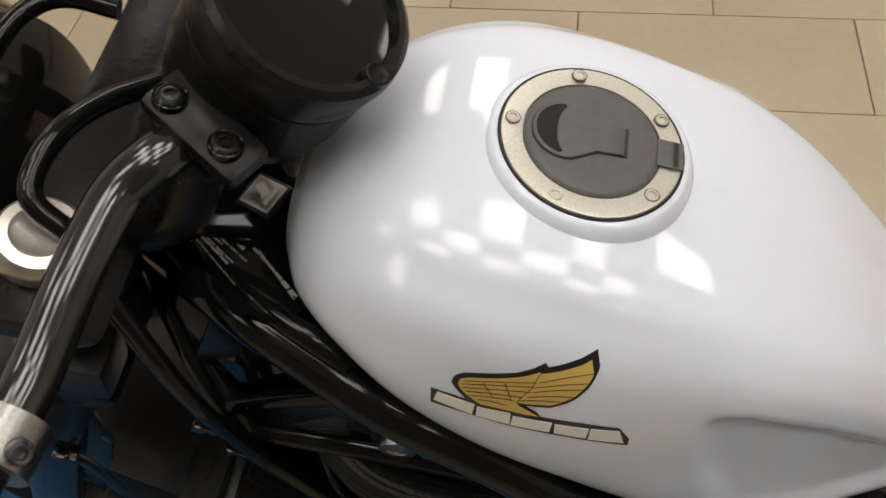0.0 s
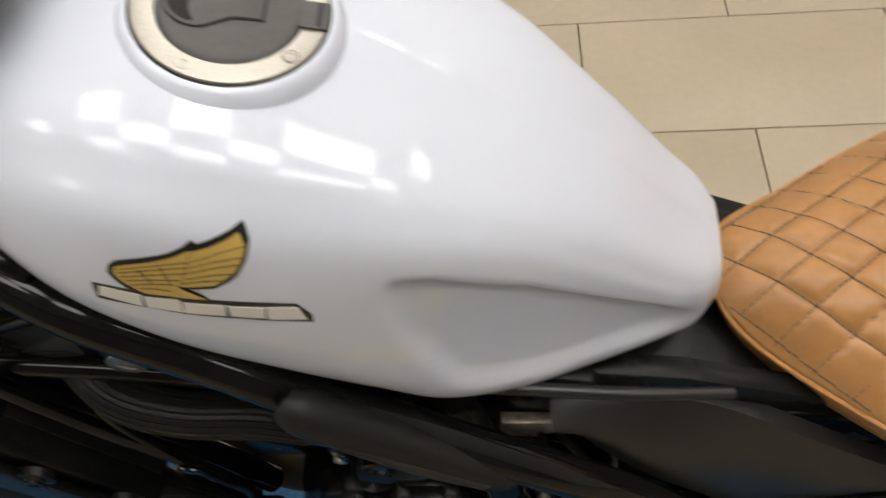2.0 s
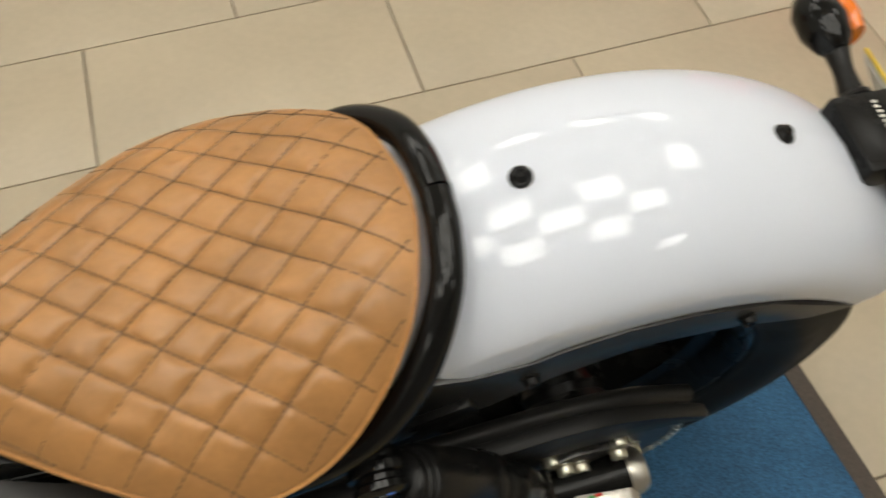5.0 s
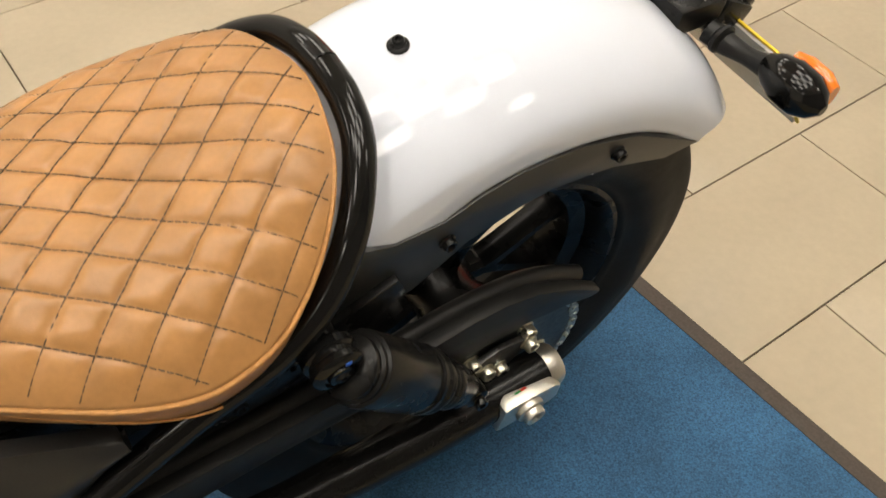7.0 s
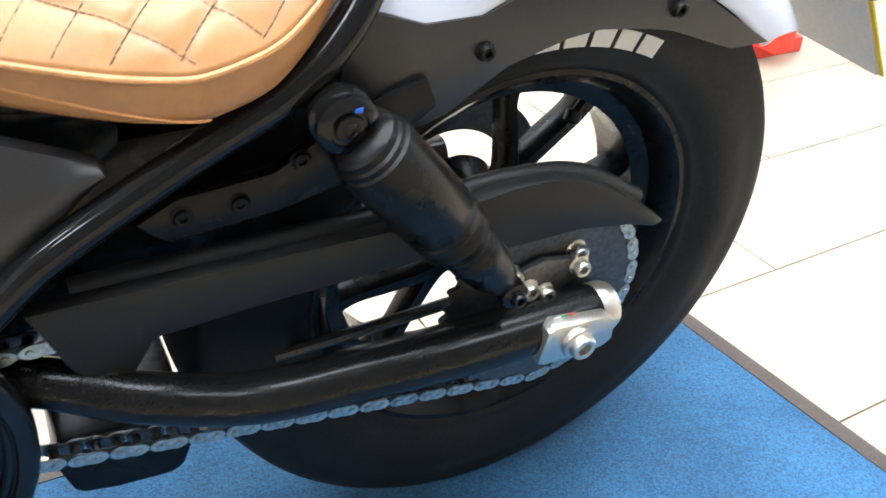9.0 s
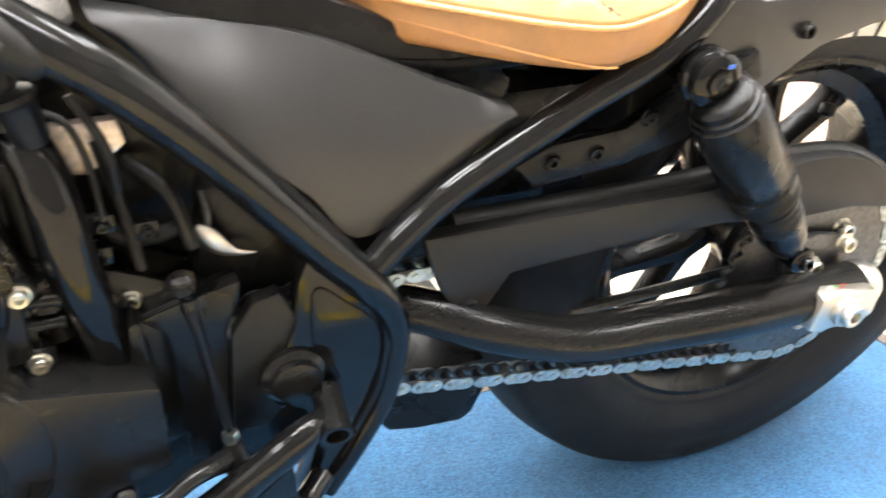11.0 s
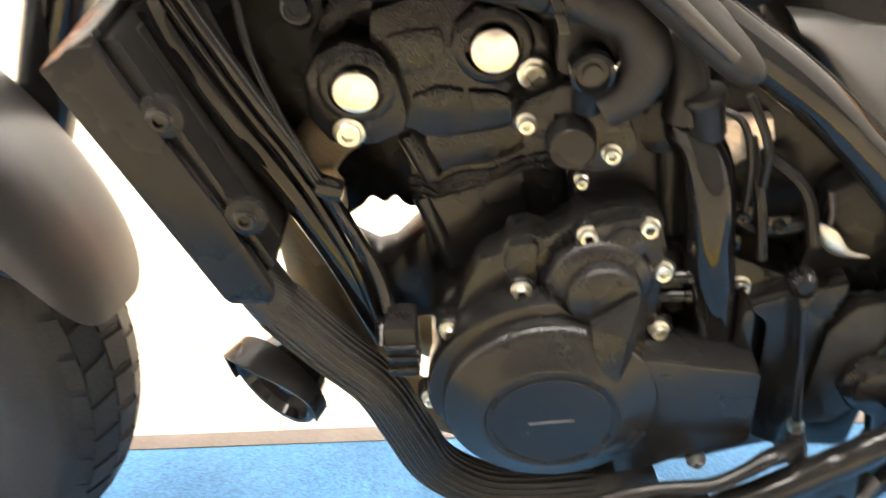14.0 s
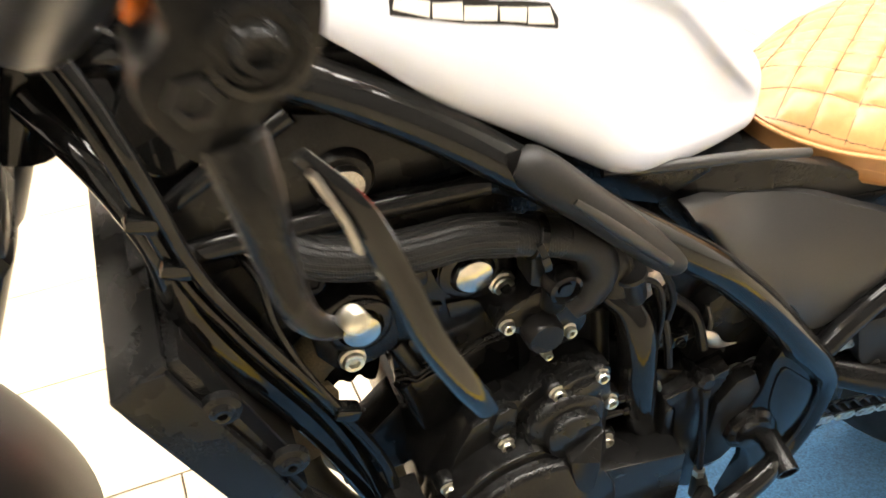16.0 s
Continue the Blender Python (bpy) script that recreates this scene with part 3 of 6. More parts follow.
# swingarm, axle, adjuster
swing = part("swingarm", tube([(0.33, -0.085, 0.400), (0.409, -0.115, 0.403), (0.484, -0.143, 0.381), (0.565, -0.150, 0.353), (0.655, -0.153, 0.346), (0.72, -0.155, 0.342), (0.79, -0.155, 0.339), (0.892, -0.155, 0.338)], [0.018, 0.0195, 0.0205, 0.022, 0.024, 0.0255, 0.0262, 0.0245], 20, 8), POWDER, bike, "satin black tubular swingarm")
part("swingarm_right", tube([(0.33, 0.125, 0.398), (0.484, 0.148, 0.380), (0.655, 0.150, 0.342), (0.885, 0.150, 0.339)], 0.0205, 14, 8), POWDER, swing)
part("end_cap", lathe([(0.0245, 0), (0.0252, 0.002), (0.0250, 0.014), (0.022, 0.020), (0.012, 0.023), (0.0, 0.0235)], (0.892, -0.155, 0.338), (1, 0, 0), 28), STEEL, swing, "bare metal swingarm end cap")
adj = part("axle_block", plate([(0.8225, .357), (0.831, .3605), (0.889, .3545), (0.8985, .346), (0.8985, .322), (0.888, .3155), (0.824, .3165), (0.8155, .320)], -0.1855, -0.166, 0.0028), STEEL, swing, "bare metal chain adjuster block")
part("axle_nut", add_bolt(lathe([(0.0165, -0.1915), (0.0175, -0.189), (0.0165, -0.183)][::-1], (0.855, 0, 0.3375), (0, 1, 0), 28), (0.855, -0.1905, 0.3375), (0, -1, 0), 0.0125, 0.010), STEEL, swing, "bright axle bolt")
for k, mm in enumerate((PAPER, material("green_tag", (0.03, 0.4, 0.08), 0.4), RED)):
    part("swingarm_tag", box((0.838 + 0.0075 * k, -0.1715, 0.3585), (0.0075, 0.0012, 0.006), 0, (40, 0, 0)), mm, swing)
part("torque_arm", tube([(0.60, -0.085, 0.325), (0.72, -0.088, 0.33), (0.84, -0.09, 0.336)], 0.006, 8), DARKMETAL, swing)
stay = part("brake_stay", plate([(0.80, .385), (0.84, .40), (0.875, .392), (0.89, .375), (0.86, .355), (0.81, .36)], -0.138, -0.130, 0.002), DARKMETAL, bike, "dark bracket with bright nuts")
for x, z in ((0.881, .383), (0.845, .362), (0.826, .372)):
    bolt("nut", (x, -0.138, z), (0, -1, 0), 0.0085, 0.010, ZINC, stay)

# chain guard
guard = part("chain_guard", plate([(0.4175, .481), (0.55, .4795), (0.688, .4765), (0.767, .485), (0.80, .489), (0.835, .4885), (0.875, .478), (0.91, .458), (0.945, .433), (0.978, .406), (0.965, .403), (0.93, .414), (0.875, .424), (0.80, .424), (0.712, .437), (0.60, .436), (0.498, .431), (0.470, .387), (0.461, .387), (0.436, .426)], -0.137, -0.120, 0.006), MATT, bike, "matt black chain guard")
bolt("bolt", (0.461, -0.136, .407), (0, -1, 0), 0.006, 0.004, SATIN, guard)
part("guard_top", tube([(0.45, -0.115, .477), (0.694, -0.112, .475), (0.80, -0.112, .482), (0.88, -0.112, .470), (0.955, -0.112, .425)], 0.010, 10), MATT, guard)

# shock absorbers
def shock(s, parent):
    wide = 0.158 if s < 0 else 0.118
    top, low = V(0.6375, s * wide, 0.597 if s < 0 else 0.575), V(0.789, s * wide, 0.402)
    d = (low - top).normalized()
    L = (low - top).length
    body = part("shock_absorber", lathe([(0.010, 0.0), (0.022, 0.002), (0.0262, 0.006), (0.0262, 0.012), (0.0288, 0.0135), (0.0288, 0.018), (0.0312, 0.0195), (0.0318, 0.024), (0.0318, 0.104), (0.0302, 0.1065), (0.0302, 0.113), (0.0318, 0.1150), (0.0318, 0.120), (0.0296, 0.1225), (0.0296, 0.1275), (0.0308, 0.1295), (0.0308, 0.1345), (0.0270, 0.138), (0.015, 0.140)], top + d * 0.014, d, 40), SATIN, parent, "black shrouded rear shock absorber")
    part("damper", lathe([(0.026, 0.148), (0.0262, 0.154), (0.0240, 0.157), (0.0240, 0.159), (0.0256, 0.161), (0.0256, 0.164), (0.0238, 0.1655), (0.0238, 0.1675), (0.0252, 0.1695), (0.0252, 0.1725), (0.0236, 0.174), (0.0236, 0.176), (0.0248, 0.178), (0.0248, 0.187), (0.0236, 0.190), (0.0225, 0.206), (0.0190, 0.222), (0.0165, L - 0.016), (0.011, L - 0.006)], top, d, 30), SATIN, body, "tapering black lower tube")
    part("top_eye", lathe([(0.018, -0.016), (0.0225, -0.012), (0.0225, -0.005), (0.0195, -0.003), (0.0195, 0.001), (0.0218, 0.003), (0.0218, 0.008), (0.0185, 0.011), (0.0140, 0.012), (0.0132, 0.0098), (0.0108, 0.0098), (0.0100, 0.0130), (0.0068, 0.0138), (0.0, 0.0138)], top, (0, s, 0), 36), GLOSS, body, "ringed upper eye")
    part("top_bolt", add_bolt(bmesh.new(), top + V(0, s * 0.0136, 0), (0, s, 0), 0.0048, 0.0022), POWDER, body)
    part("low_eye", lathe([(0.008, -0.016), (0.013, -0.014), (0.013, 0.014), (0.008, 0.016)], low, (0, 1, 0), 20), GLOSS, body)
    part("low_bolt", add_bolt(bmesh.new(), low + V(0, s * 0.015, 0), (0, s, 0), 0.007, 0.008), GLOSS, body)
    part("top_post", lathe([(0.016, 0), (0.016, 0.04)], top + V(0, -s * 0.045, 0), (0, s, 0), 20), GLOSS, body)
    if s < 0:
        part("paint_dot", box(top + V(0.006, -0.0120, 0.013), (0.005, 0.0012, 0.003), 0), BLUETAG, body, "blue paint mark")
    return body


shock(-1, bike)
shock(1, bike)
# ---- tank fittings ----
def skin(x, z):
    """Point of the tank's left side at a place along and a height."""
    best = []
    for row in TANK_ROWS:
        seg = None
        for p, q in zip(row[10:], row[11:]):
            if min(p.z, q.z) <= z <= max(p.z, q.z):
                f = 0 if abs(q.z - p.z) < 1e-9 else (z - p.z) / (q.z - p.z)
                seg = p + (q - p) * f
                break
        if seg:
            best.append(seg)
    best.sort(key=lambda p: p.x)
    for p, q in zip(best, best[1:]):
        if p.x <= x <= q.x:
            f = (x - p.x) / (q.x - p.x)
            return V(x, p.y + (q.y - p.y) * f, z)
    return min(best, key=lambda p: abs(p.x - x))


def decal_place(u, v):
    """From the badge's own plane (u along, v up, both 0 to about 1) to the bike."""
    return V(-0.027 + 0.105 * u - 0.010 * v * 0.3, 0, 0.888 - 0.018 * u + 0.042 * v)


def decal(outline, lift, n=1):
    """A thin patch laid on the tank's skin; outline in the badge's plane."""
    pts = []
    for (u0, v0), (u1, v1) in zip(outline, outline[1:] + outline[:1]):
        for k in range(n):
            pts.append((u0 + (u1 - u0) * k / n, v0 + (v1 - v0) * k / n))
    bm = bmesh.new()
    cu, cv = sum(p[0] for p in pts) / len(pts), sum(p[1] for p in pts) / len(pts)
    rings = []
    for s in (1, 0.75, 0.5, 0.25, 0.02):
        ring = []
        for u, v in pts:
            q = decal_place(cu + (u - cu) * s, cv + (v - cv) * s)
            p = skin(q.x, q.z)
            ring.append(p + V(0, -1, 0.35).normalized() * lift)
        rings.append(ring)
    back = [p - V(0, -1, 0.35).normalized() * (lift * 0.5) for p in rings[0]]
    add_loft(bm, [back] + rings)
    return bm


badge = part("tank_badge", decal([(0.018, 0.259), (0.231, 0.218), (0.409, 0.213), (0.569, 0.168), (0.766, 0.141), (0.952, 0.081), (1.002, -0.149), (0.994, -0.298), (0.674, -0.177), (0.404, -0.136), (0.243, -0.088), (0.001, -0.025)], 0.0004, 4), INK, tank, "black outlined winged badge decal", 60)
for block in ([(0.048, 0.217), (0.235, 0.162), (0.212, -0.056), (0.021, 0.051)], [(0.244, 0.138), (0.414, 0.155), (0.4, -0.094), (0.231, -0.064)],
              [(0.422, 0.097), (0.619, 0.089), (0.6, -0.115), (0.405, -0.102)], [(0.629, 0.07), (0.8, 0.047), (0.783, -0.162), (0.622, -0.12)],
              [(0.808, 0.047), (0.951, 0.024), (0.973, -0.231), (0.793, -0.185)]):
    part("badge_bar", decal(block, 0.0009, 3), PAPER, badge, "ivory lettering block", 60)


def wing_patch(pts, lift):
    """A decal patch for a long shape: cut into strips along u."""
    us = [p[0] for p in pts]
    n = 60
    bm = bmesh.new()
    rows = []
    for k in range(n + 1):
        u = min(us) + (max(us) - min(us)) * (0.004 + 0.992 * k / n)
        cut = []
        for (u0, v0), (u1, v1) in zip(pts, pts[1:] + pts[:1]):
            if (u0 - u) * (u1 - u) < 0:
                cut.append(v0 + (v1 - v0) * (u - u0) / (u1 - u0))
        if len(cut) < 2:
            continue
        col = []
        for j in range(9):
            q = decal_place(u, min(cut) + (max(cut) - min(cut)) * j / 8)
            col.append(skin(q.x, q.z) + V(0, -1, 0.35).normalized() * lift)
        rows.append(col)
    add_loft(bm, rows, False, False)
    return bm


WING_BLACK = [(0.129, 0.48), (0.154, 0.612), (0.203, 0.704), (0.325, 0.797), (0.459, 0.899), (0.54, 1.0), (0.608, 1.115), (0.60, 1.031), (0.669, 1.086), (0.76, 1.175), (0.842, 1.28),
              (0.836, 1.117), (0.85, 1.103), (0.828, 0.948), (0.799, 0.802), (0.741, 0.608), (0.699, 0.514), (0.61, 0.383), (0.45, 0.336), (0.25, 0.137), (0.196, 0.213), (0.148, 0.367)]
WING_GOLD = [(0.163, 0.504), (0.182, 0.597), (0.225, 0.651), (0.375, 0.765), (0.496, 0.874), (0.571, 0.971), (0.578, 0.949), (0.666, 1.012), (0.758, 1.102), (0.817, 1.18), (0.812, 1.088),
             (0.823, 1.015), (0.802, 0.891), (0.773, 0.779), (0.73, 0.643), (0.674, 0.536), (0.618, 0.443), (0.485, 0.394), (0.448, 0.397), (0.262, 0.209), (0.203, 0.323), (0.17, 0.42)]
part("wing_outline", wing_patch(WING_BLACK, 0.0006), INK, badge, "black outline", 60)
part("wing_tail_outline", wing_patch([(0.24, 0.25), (0.46, 0.42), (0.49, 0.36), (0.545, 0.261), (0.575, 0.128), (0.418, 0.126), (0.24, 0.13)], 0.0007), INK, badge, "", 60)
part("wing", wing_patch(WING_GOLD, 0.0011), GOLD, badge, "gold feathered wing shape", 60)
part("wing_tail", wing_patch([(0.262, 0.24), (0.448, 0.397), (0.461, 0.345), (0.506, 0.276), (0.555, 0.194), (0.475, 0.193), (0.369, 0.212), (0.262, 0.209)], 0.0012), GOLD, badge, "", 60)
FEATHERS = [((0.193, 0.569), (0.543, 0.8)), ((0.184, 0.51), (0.54, 0.729)), ((0.185, 0.448), (0.523, 0.633)), ((0.2, 0.395), (0.478, 0.513)), ((0.217, 0.332), (0.434, 0.428)), ((0.254, 0.29), (0.401, 0.307)),
            ((0.564, 0.808), (0.818, 1.014)), ((0.547, 0.723), (0.809, 0.883)), ((0.531, 0.636), (0.773, 0.779)), ((0.505, 0.534), (0.724, 0.642)), ((0.466, 0.443), (0.661, 0.532)),
            ((0.575, 0.96), (0.53, 0.70)), ((0.53, 0.70), (0.45, 0.40)), ((0.29, 0.62), (0.33, 0.40)), ((0.40, 0.70), (0.42, 0.42))]
for (u0, v0), (u1, v1) in FEATHERS:
    pts = []
    for k in range(12):
        q = decal_place(u0 + (u1 - u0) * k / 11, v0 + (v1 - v0) * k / 11 + 0.02 * math.sin(math.pi * k / 11))
        pts.append(skin(q.x, q.z) + V(0, -0.0011, 0.0003))
    part("feather_line", tube(pts, 0.00026, 4, 1), INK, badge)

# fuel cap
CAP_N = V(0.225, 0.015, 0.97).normalized()
CAP_C = V(0.0445, -0.0010, 0.9592)
part("filler_rim", lathe([(0.0600, -0.0150), (0.0578, -0.0078), (0.0558, -0.0040), (0.0535, -0.0013), (0.0512, 0.0003), (0.0499, 0.0), (0.0497, -0.006), (0.03, -0.008)], CAP_C, CAP_N, 72), WHITE, tank, "raised white rim round the filler", 60)
cap = part("fuel_cap", lathe([(0.0486, -0.006), (0.0486, 0.0005), (0.0480, 0.0013), (0.047, 0.0015), (0.0372, 0.0015), (0.0369, 0.0008), (0.0369, -0.006)], CAP_C, CAP_N, 72, True), STEEL, bike, "brushed steel fuel filler ring")
part("gasket", lathe([(0.0499, -0.004), (0.0499, 0.0004), (0.0487, 0.0005), (0.0487, -0.004)], CAP_C, CAP_N, 64, True), HOSE, cap)
part("cap_lid", lathe([(0.0366, -0.006), (0.0366, 0.001), (0.0355, 0.0024), (0.0336, 0.0031), (0.0316, 0.0033), (0.02, 0.0035), (0.0, 0.0035)], CAP_C, CAP_N, 64), CAPGREY, cap, "dark grey plastic cap lid")


def on_cap(x, y, h, k=0.90):
    u = V(CAP_N.z, 0, -CAP_N.x)
    return CAP_C + u * (x * k) + V(0, 1, 0) * (y * k) + CAP_N * h


for k in range(5):
    a = radians(180 + 72 * k - 4)
    seat_at = on_cap(0.0475 * math.cos(a), 0.0475 * math.sin(a), 0.0017)
    part("cap_bolt", lathe([(0.0036, -0.001), (0.0036, 0.0005), (0.0031, 0.0009), (0.0021, 0.0009), (0.0018, 0.0002), (0.0, 0.0002)], seat_at, CAP_N, 24), STEEL, cap, "small steel cap screw")
    # the screw's shadow, built as a thin dark metal ring
    part("bolt_shadow", lathe([(0.0042, -0.001), (0.0042, 0.0003), (0.0037, 0.0003), (0.0037, -0.001)], seat_at, CAP_N, 24, True), DARKMETAL, cap, "dark ring standing for the shadow round the screw")
# key flap with its thumb hollow, and the hinge
bulge = [(-0.0065 + 0.0178 * math.cos(radians(t)), 0.0178 * math.sin(radians(t))) for t in range(75, 286, 10)]
flap = [(0.0242, 0.0092), (0.0105, 0.0098)] + bulge + [(0.0105, -0.0098), (0.0242, -0.0092)]
bm = bmesh.new()
add_loft(bm, [[on_cap((x + 0.004) * 1.035 - 0.012, y * 1.045, 0.002, 1) for x, y in flap], [on_cap((x + 0.004) * 1.035 - 0.012, y * 1.045, 0.0038, 1) for x, y in flap]])
part("flap_gap", bm, INK, cap, "dark gap round the flap")
bm = bmesh.new()
add_loft(bm, [[on_cap(x - 0.008, y, 0.002, 1) for x, y in flap], [on_cap(x - 0.008, y, 0.0047, 1) for x, y in flap], [on_cap(x * 0.96 - 0.0078, y * 0.96, 0.0052, 1) for x, y in flap]])
part("key_flap", bm, CAPGREY, cap, "dark grey key flap")
# darker raised crescent paints the shading of the thumb hollow
bm = bmesh.new()
rows = []
for k in range(17):
    t = radians(98 + 164 * k / 16)
    o = V(-0.0065 + 0.0162 * math.cos(t), 0.0162 * math.sin(t), 0)
    q = V(-0.0105 + 0.0040 * abs(math.sin(t)) ** 3 - 0.001, 0.0150 * math.sin(t), 0)
    rows.append([on_cap(p.x - 0.008, p.y, h, 1) for p, h in ((o, 0.0046), (o, 0.0054), (o * 0.6 + q * 0.4, 0.00525), (q, 0.0056), (q, 0.0046))])
add_loft(bm, rows)
part("thumb_hollow", bm, MATT, cap, "dark crescent standing for the shaded thumb hollow")
bm = bmesh.new()
slot = [(0.0242, -0.0095), (0.0262, -0.0095), (0.0262, 0.0095), (0.0242, 0.0095)]
add_loft(bm, [[on_cap(x - 0.008, y, 0.0030, 1) for x, y in slot], [on_cap(x - 0.008, y, 0.0043, 1) for x, y in slot]])
part("flap_slot", bm, INK, cap)
bm = bmesh.new()
hinge = [(0.038, -0.0095), (0.0535, -0.0095), (0.0535, 0.0095), (0.038, 0.0095)]
add_loft(bm, [[on_cap(x, y, -0.002) for x, y in hinge], [on_cap(x, y, 0.0032) for x, y in hinge]])
part("cap_hinge", soften(bm, 0.001), CAPGREY, cap, "dark grey hinge")
bm = bmesh.new()
slot = [(0.0475, -0.0085), (0.0505, -0.0085), (0.0505, 0.0085), (0.0475, 0.0085)]
add_loft(bm, [[on_cap(x, y, 0.002) for x, y in slot], [on_cap(x, y, 0.0036) for x, y in slot]])
part("hinge_slot", bm, INK, cap)
part("tank_tail", plate([(0.295, .688), (0.324, .690), (0.330, .682), (0.322, .668), (0.295, .670)], -0.020, 0.006, 0.006), WHITE, bike, "white panel under the tank's tail")

# ---- frame ----
frame_root = part("head_tube", tube([(-0.262, 0, 0.79), (-0.215, 0, 0.90)], 0.034, 24), GLOSS, bike, "glossy black steering head")
for s in (-1, 0.5):
    part("main_tube", tube([(-0.222, s * 0.03, 0.855), (-0.165, s * 0.068, 0.868), (-0.115, s * 0.092, 0.860), (-0.06, s * 0.114, 0.842), (0.0, s * 0.124, 0.804), (0.055, s * 0.132, 0.762), (0.125, s * 0.139, 0.706), (0.205, s * 0.145, 0.645), (0.248, s * 0.146, 0.604), (0.288, s * 0.147, 0.559), (0.335, s * 0.147, 0.500), (0.368, s * 0.146, 0.460), (0.389, s * 0.145, 0.428), (0.396, s * 0.142, 0.390), (0.388, s * 0.140, 0.336), (0.366, s * 0.140, 0.290), (0.336, s * 0.140, 0.238)], [0.016] * 10 + [0.0162, 0.015, 0.012, 0.0105, 0.0105, 0.0105, 0.010], 16, 6), GLOSS, frame_root, "glossy black frame tube")
    if s < 0:
        part("down_tube", tube([(-0.235, (s if s < 0 else 1) * 0.03, 0.83), (-0.205, (s if s < 0 else 1) * 0.072, 0.80), (-0.182, (s if s < 0 else 1) * 0.100, 0.752), (-0.176, (s if s < 0 else 1) * 0.105, 0.69), (-0.150, (s if s < 0 else 1) * 0.104, 0.623), (-0.116, (s if s < 0 else 1) * 0.100, 0.55), (-0.09, (s if s < 0 else 1) * 0.098, 0.482), (-0.066, (s if s < 0 else 1) * 0.096, 0.405)], 0.0135, 14, 6), GLOSS, frame_root, "glossy black down tube")
    part("brace_tube", tube([(-0.184, s * 0.098, 0.770), (-0.1334, s * 0.1, 0.7995), (-0.088, s * 0.104, 0.827)], 0.0072, 12), GLOSS, frame_root)
    part("brace_tube", tube([(-0.176, s * 0.103, 0.741), (-0.082, s * 0.108, 0.745), (0.035, s * 0.118, 0.7505)], 0.0098, 14), GLOSS, frame_root)
    part("gusset_plate", plate([(-0.182, .750), (-0.185, .767), (-0.133, .7985), (-0.088, .826), (-0.035, .812), (0.03, .764), (0.0, .752), (-0.1, .752)], s * 0.104, s * 0.085, 0.003), SATIN, frame_root, "satin black gusset plate")
    # flat black triangle, slightly proud, paints the shade inside a recess
    part("gusset_recess", plate([(-0.140, .7605), (-0.098, .7585), (-0.0965, .786), (-0.104, .7895)], s * 0.1046, s * 0.10, 0.0002), INK, frame_root, "black triangle standing for a shaded recess")
    part("recess_ledge", tube([(-0.137, s * 0.1040, .7612), (-0.118, s * 0.1044, .7605), (-0.0985, s * 0.1040, .7598)], [0.0016, 0.0030, 0.0022], 10, 4), SATIN, frame_root, "rounded lower lip of the recess")
    part("boss", lathe([(0.0225, 0), (0.0215, 0.005), (0.0185, 0.008), (0.012, 0.008)], (-0.0617, s * 0.103, .7725), (0, math.copysign(1, s), 0), 32), SATIN, frame_root)
    part("frame_bolt", add_bolt(lathe([(0.0130, 0.0), (0.0130, 0.006), (0.0122, 0.0075), (0.0065, 0.0078), (0.006, 0.0068), (0.0, 0.0068)], (-0.0617, s * 0.110, .7725), (0, math.copysign(1, s), 0), 32), (-0.0617, s * 0.1155, .7725), (0, math.copysign(1, s), 0), 0.0040, 0.0020), SILVER, frame_root, "large zinc-plated frame bolt")
    e = math.copysign(1, s)
    part("sub_tube", tube([(0.377, e * 0.140, .470), (0.400, e * 0.138, .492), (0.445, e * 0.136, .526), (0.535, e * 0.135, .575), (0.604, e * 0.138, .612), (0.648, e * 0.130, .644), (0.682, e * 0.109, .681), (0.708, e * 0.072, .712), (0.718, e * 0.035, .724), (0.7205, 0, .727)], 0.0128, 18, 7), GLOSS, frame_root, "glossy black seat loop tube")
    part("pivot_plate", plate([(0.318, .470), (0.326, .490), (0.345, .485), (0.380, .448), (0.398, .42), (0.402, .388), (0.392, .335), (0.368, .286), (0.338, .232), (0.318, .222), (0.312, .240), (0.328, .300), (0.320, .338), (0.296, .352), (0.283, .375), (0.288, .398), (0.306, .408), (0.314, .43)], s * 0.142, s * 0.118, 0.005), GLOSS, frame_root, "glossy black pivot plate")
    part("pivot_cap", lathe([(0.026, 0), (0.0255, 0.006), (0.0205, 0.010), (0.0195, 0.010), (0.0185, 0.0145), (0.015, 0.0155), (0.0, 0.0155)], (0.3105, s * 0.139, .382), (0, math.copysign(1, s), 0), 36), POWDER, frame_root, "satin black pivot cap")
part("pivot_emboss", plate([(0.326, .452), (0.334, .462), (0.352, .445), (0.376, .420), (0.384, .392), (0.374, .355), (0.352, .350), (0.346, .372), (0.334, .392), (0.327, .410)], -0.1445, -0.138, 0.0024, 2), GLOSS, frame_root, "glossy raised panel on the pivot plate")
part("pivot_edge", tube([(0.330, -0.144, .484), (0.352, -0.145, .464), (0.378, -0.145, .432), (0.3865, -0.144, .400), (0.3815, -0.143, .352), (0.362, -0.142, .306)], 0.0042, 10, 6), GLOSS, frame_root, "raised rounded edge")
part("neck_cover", plate([(-0.235, .84), (-0.225, .895), (-0.15, .897), (-0.09, .885), (-0.10, .84), (-0.17, .80)], -0.040, 0.040, 0.014), GLOSS, frame_root, "glossy black steering neck")
neck = plate([(-0.215, .832), (-0.195, .888), (-0.15, .890), (-0.10, .872), (-0.07, .842), (-0.11, .818), (-0.17, .785)], -0.088, 0.088, 0.012)
for v in neck.verts:
    v.co.y *= 1.0 - 6.5 * max(0.0, v.co.z - 0.80) + 0.25 * min(1, max(0, (v.co.x + 0.2) / 0.12))
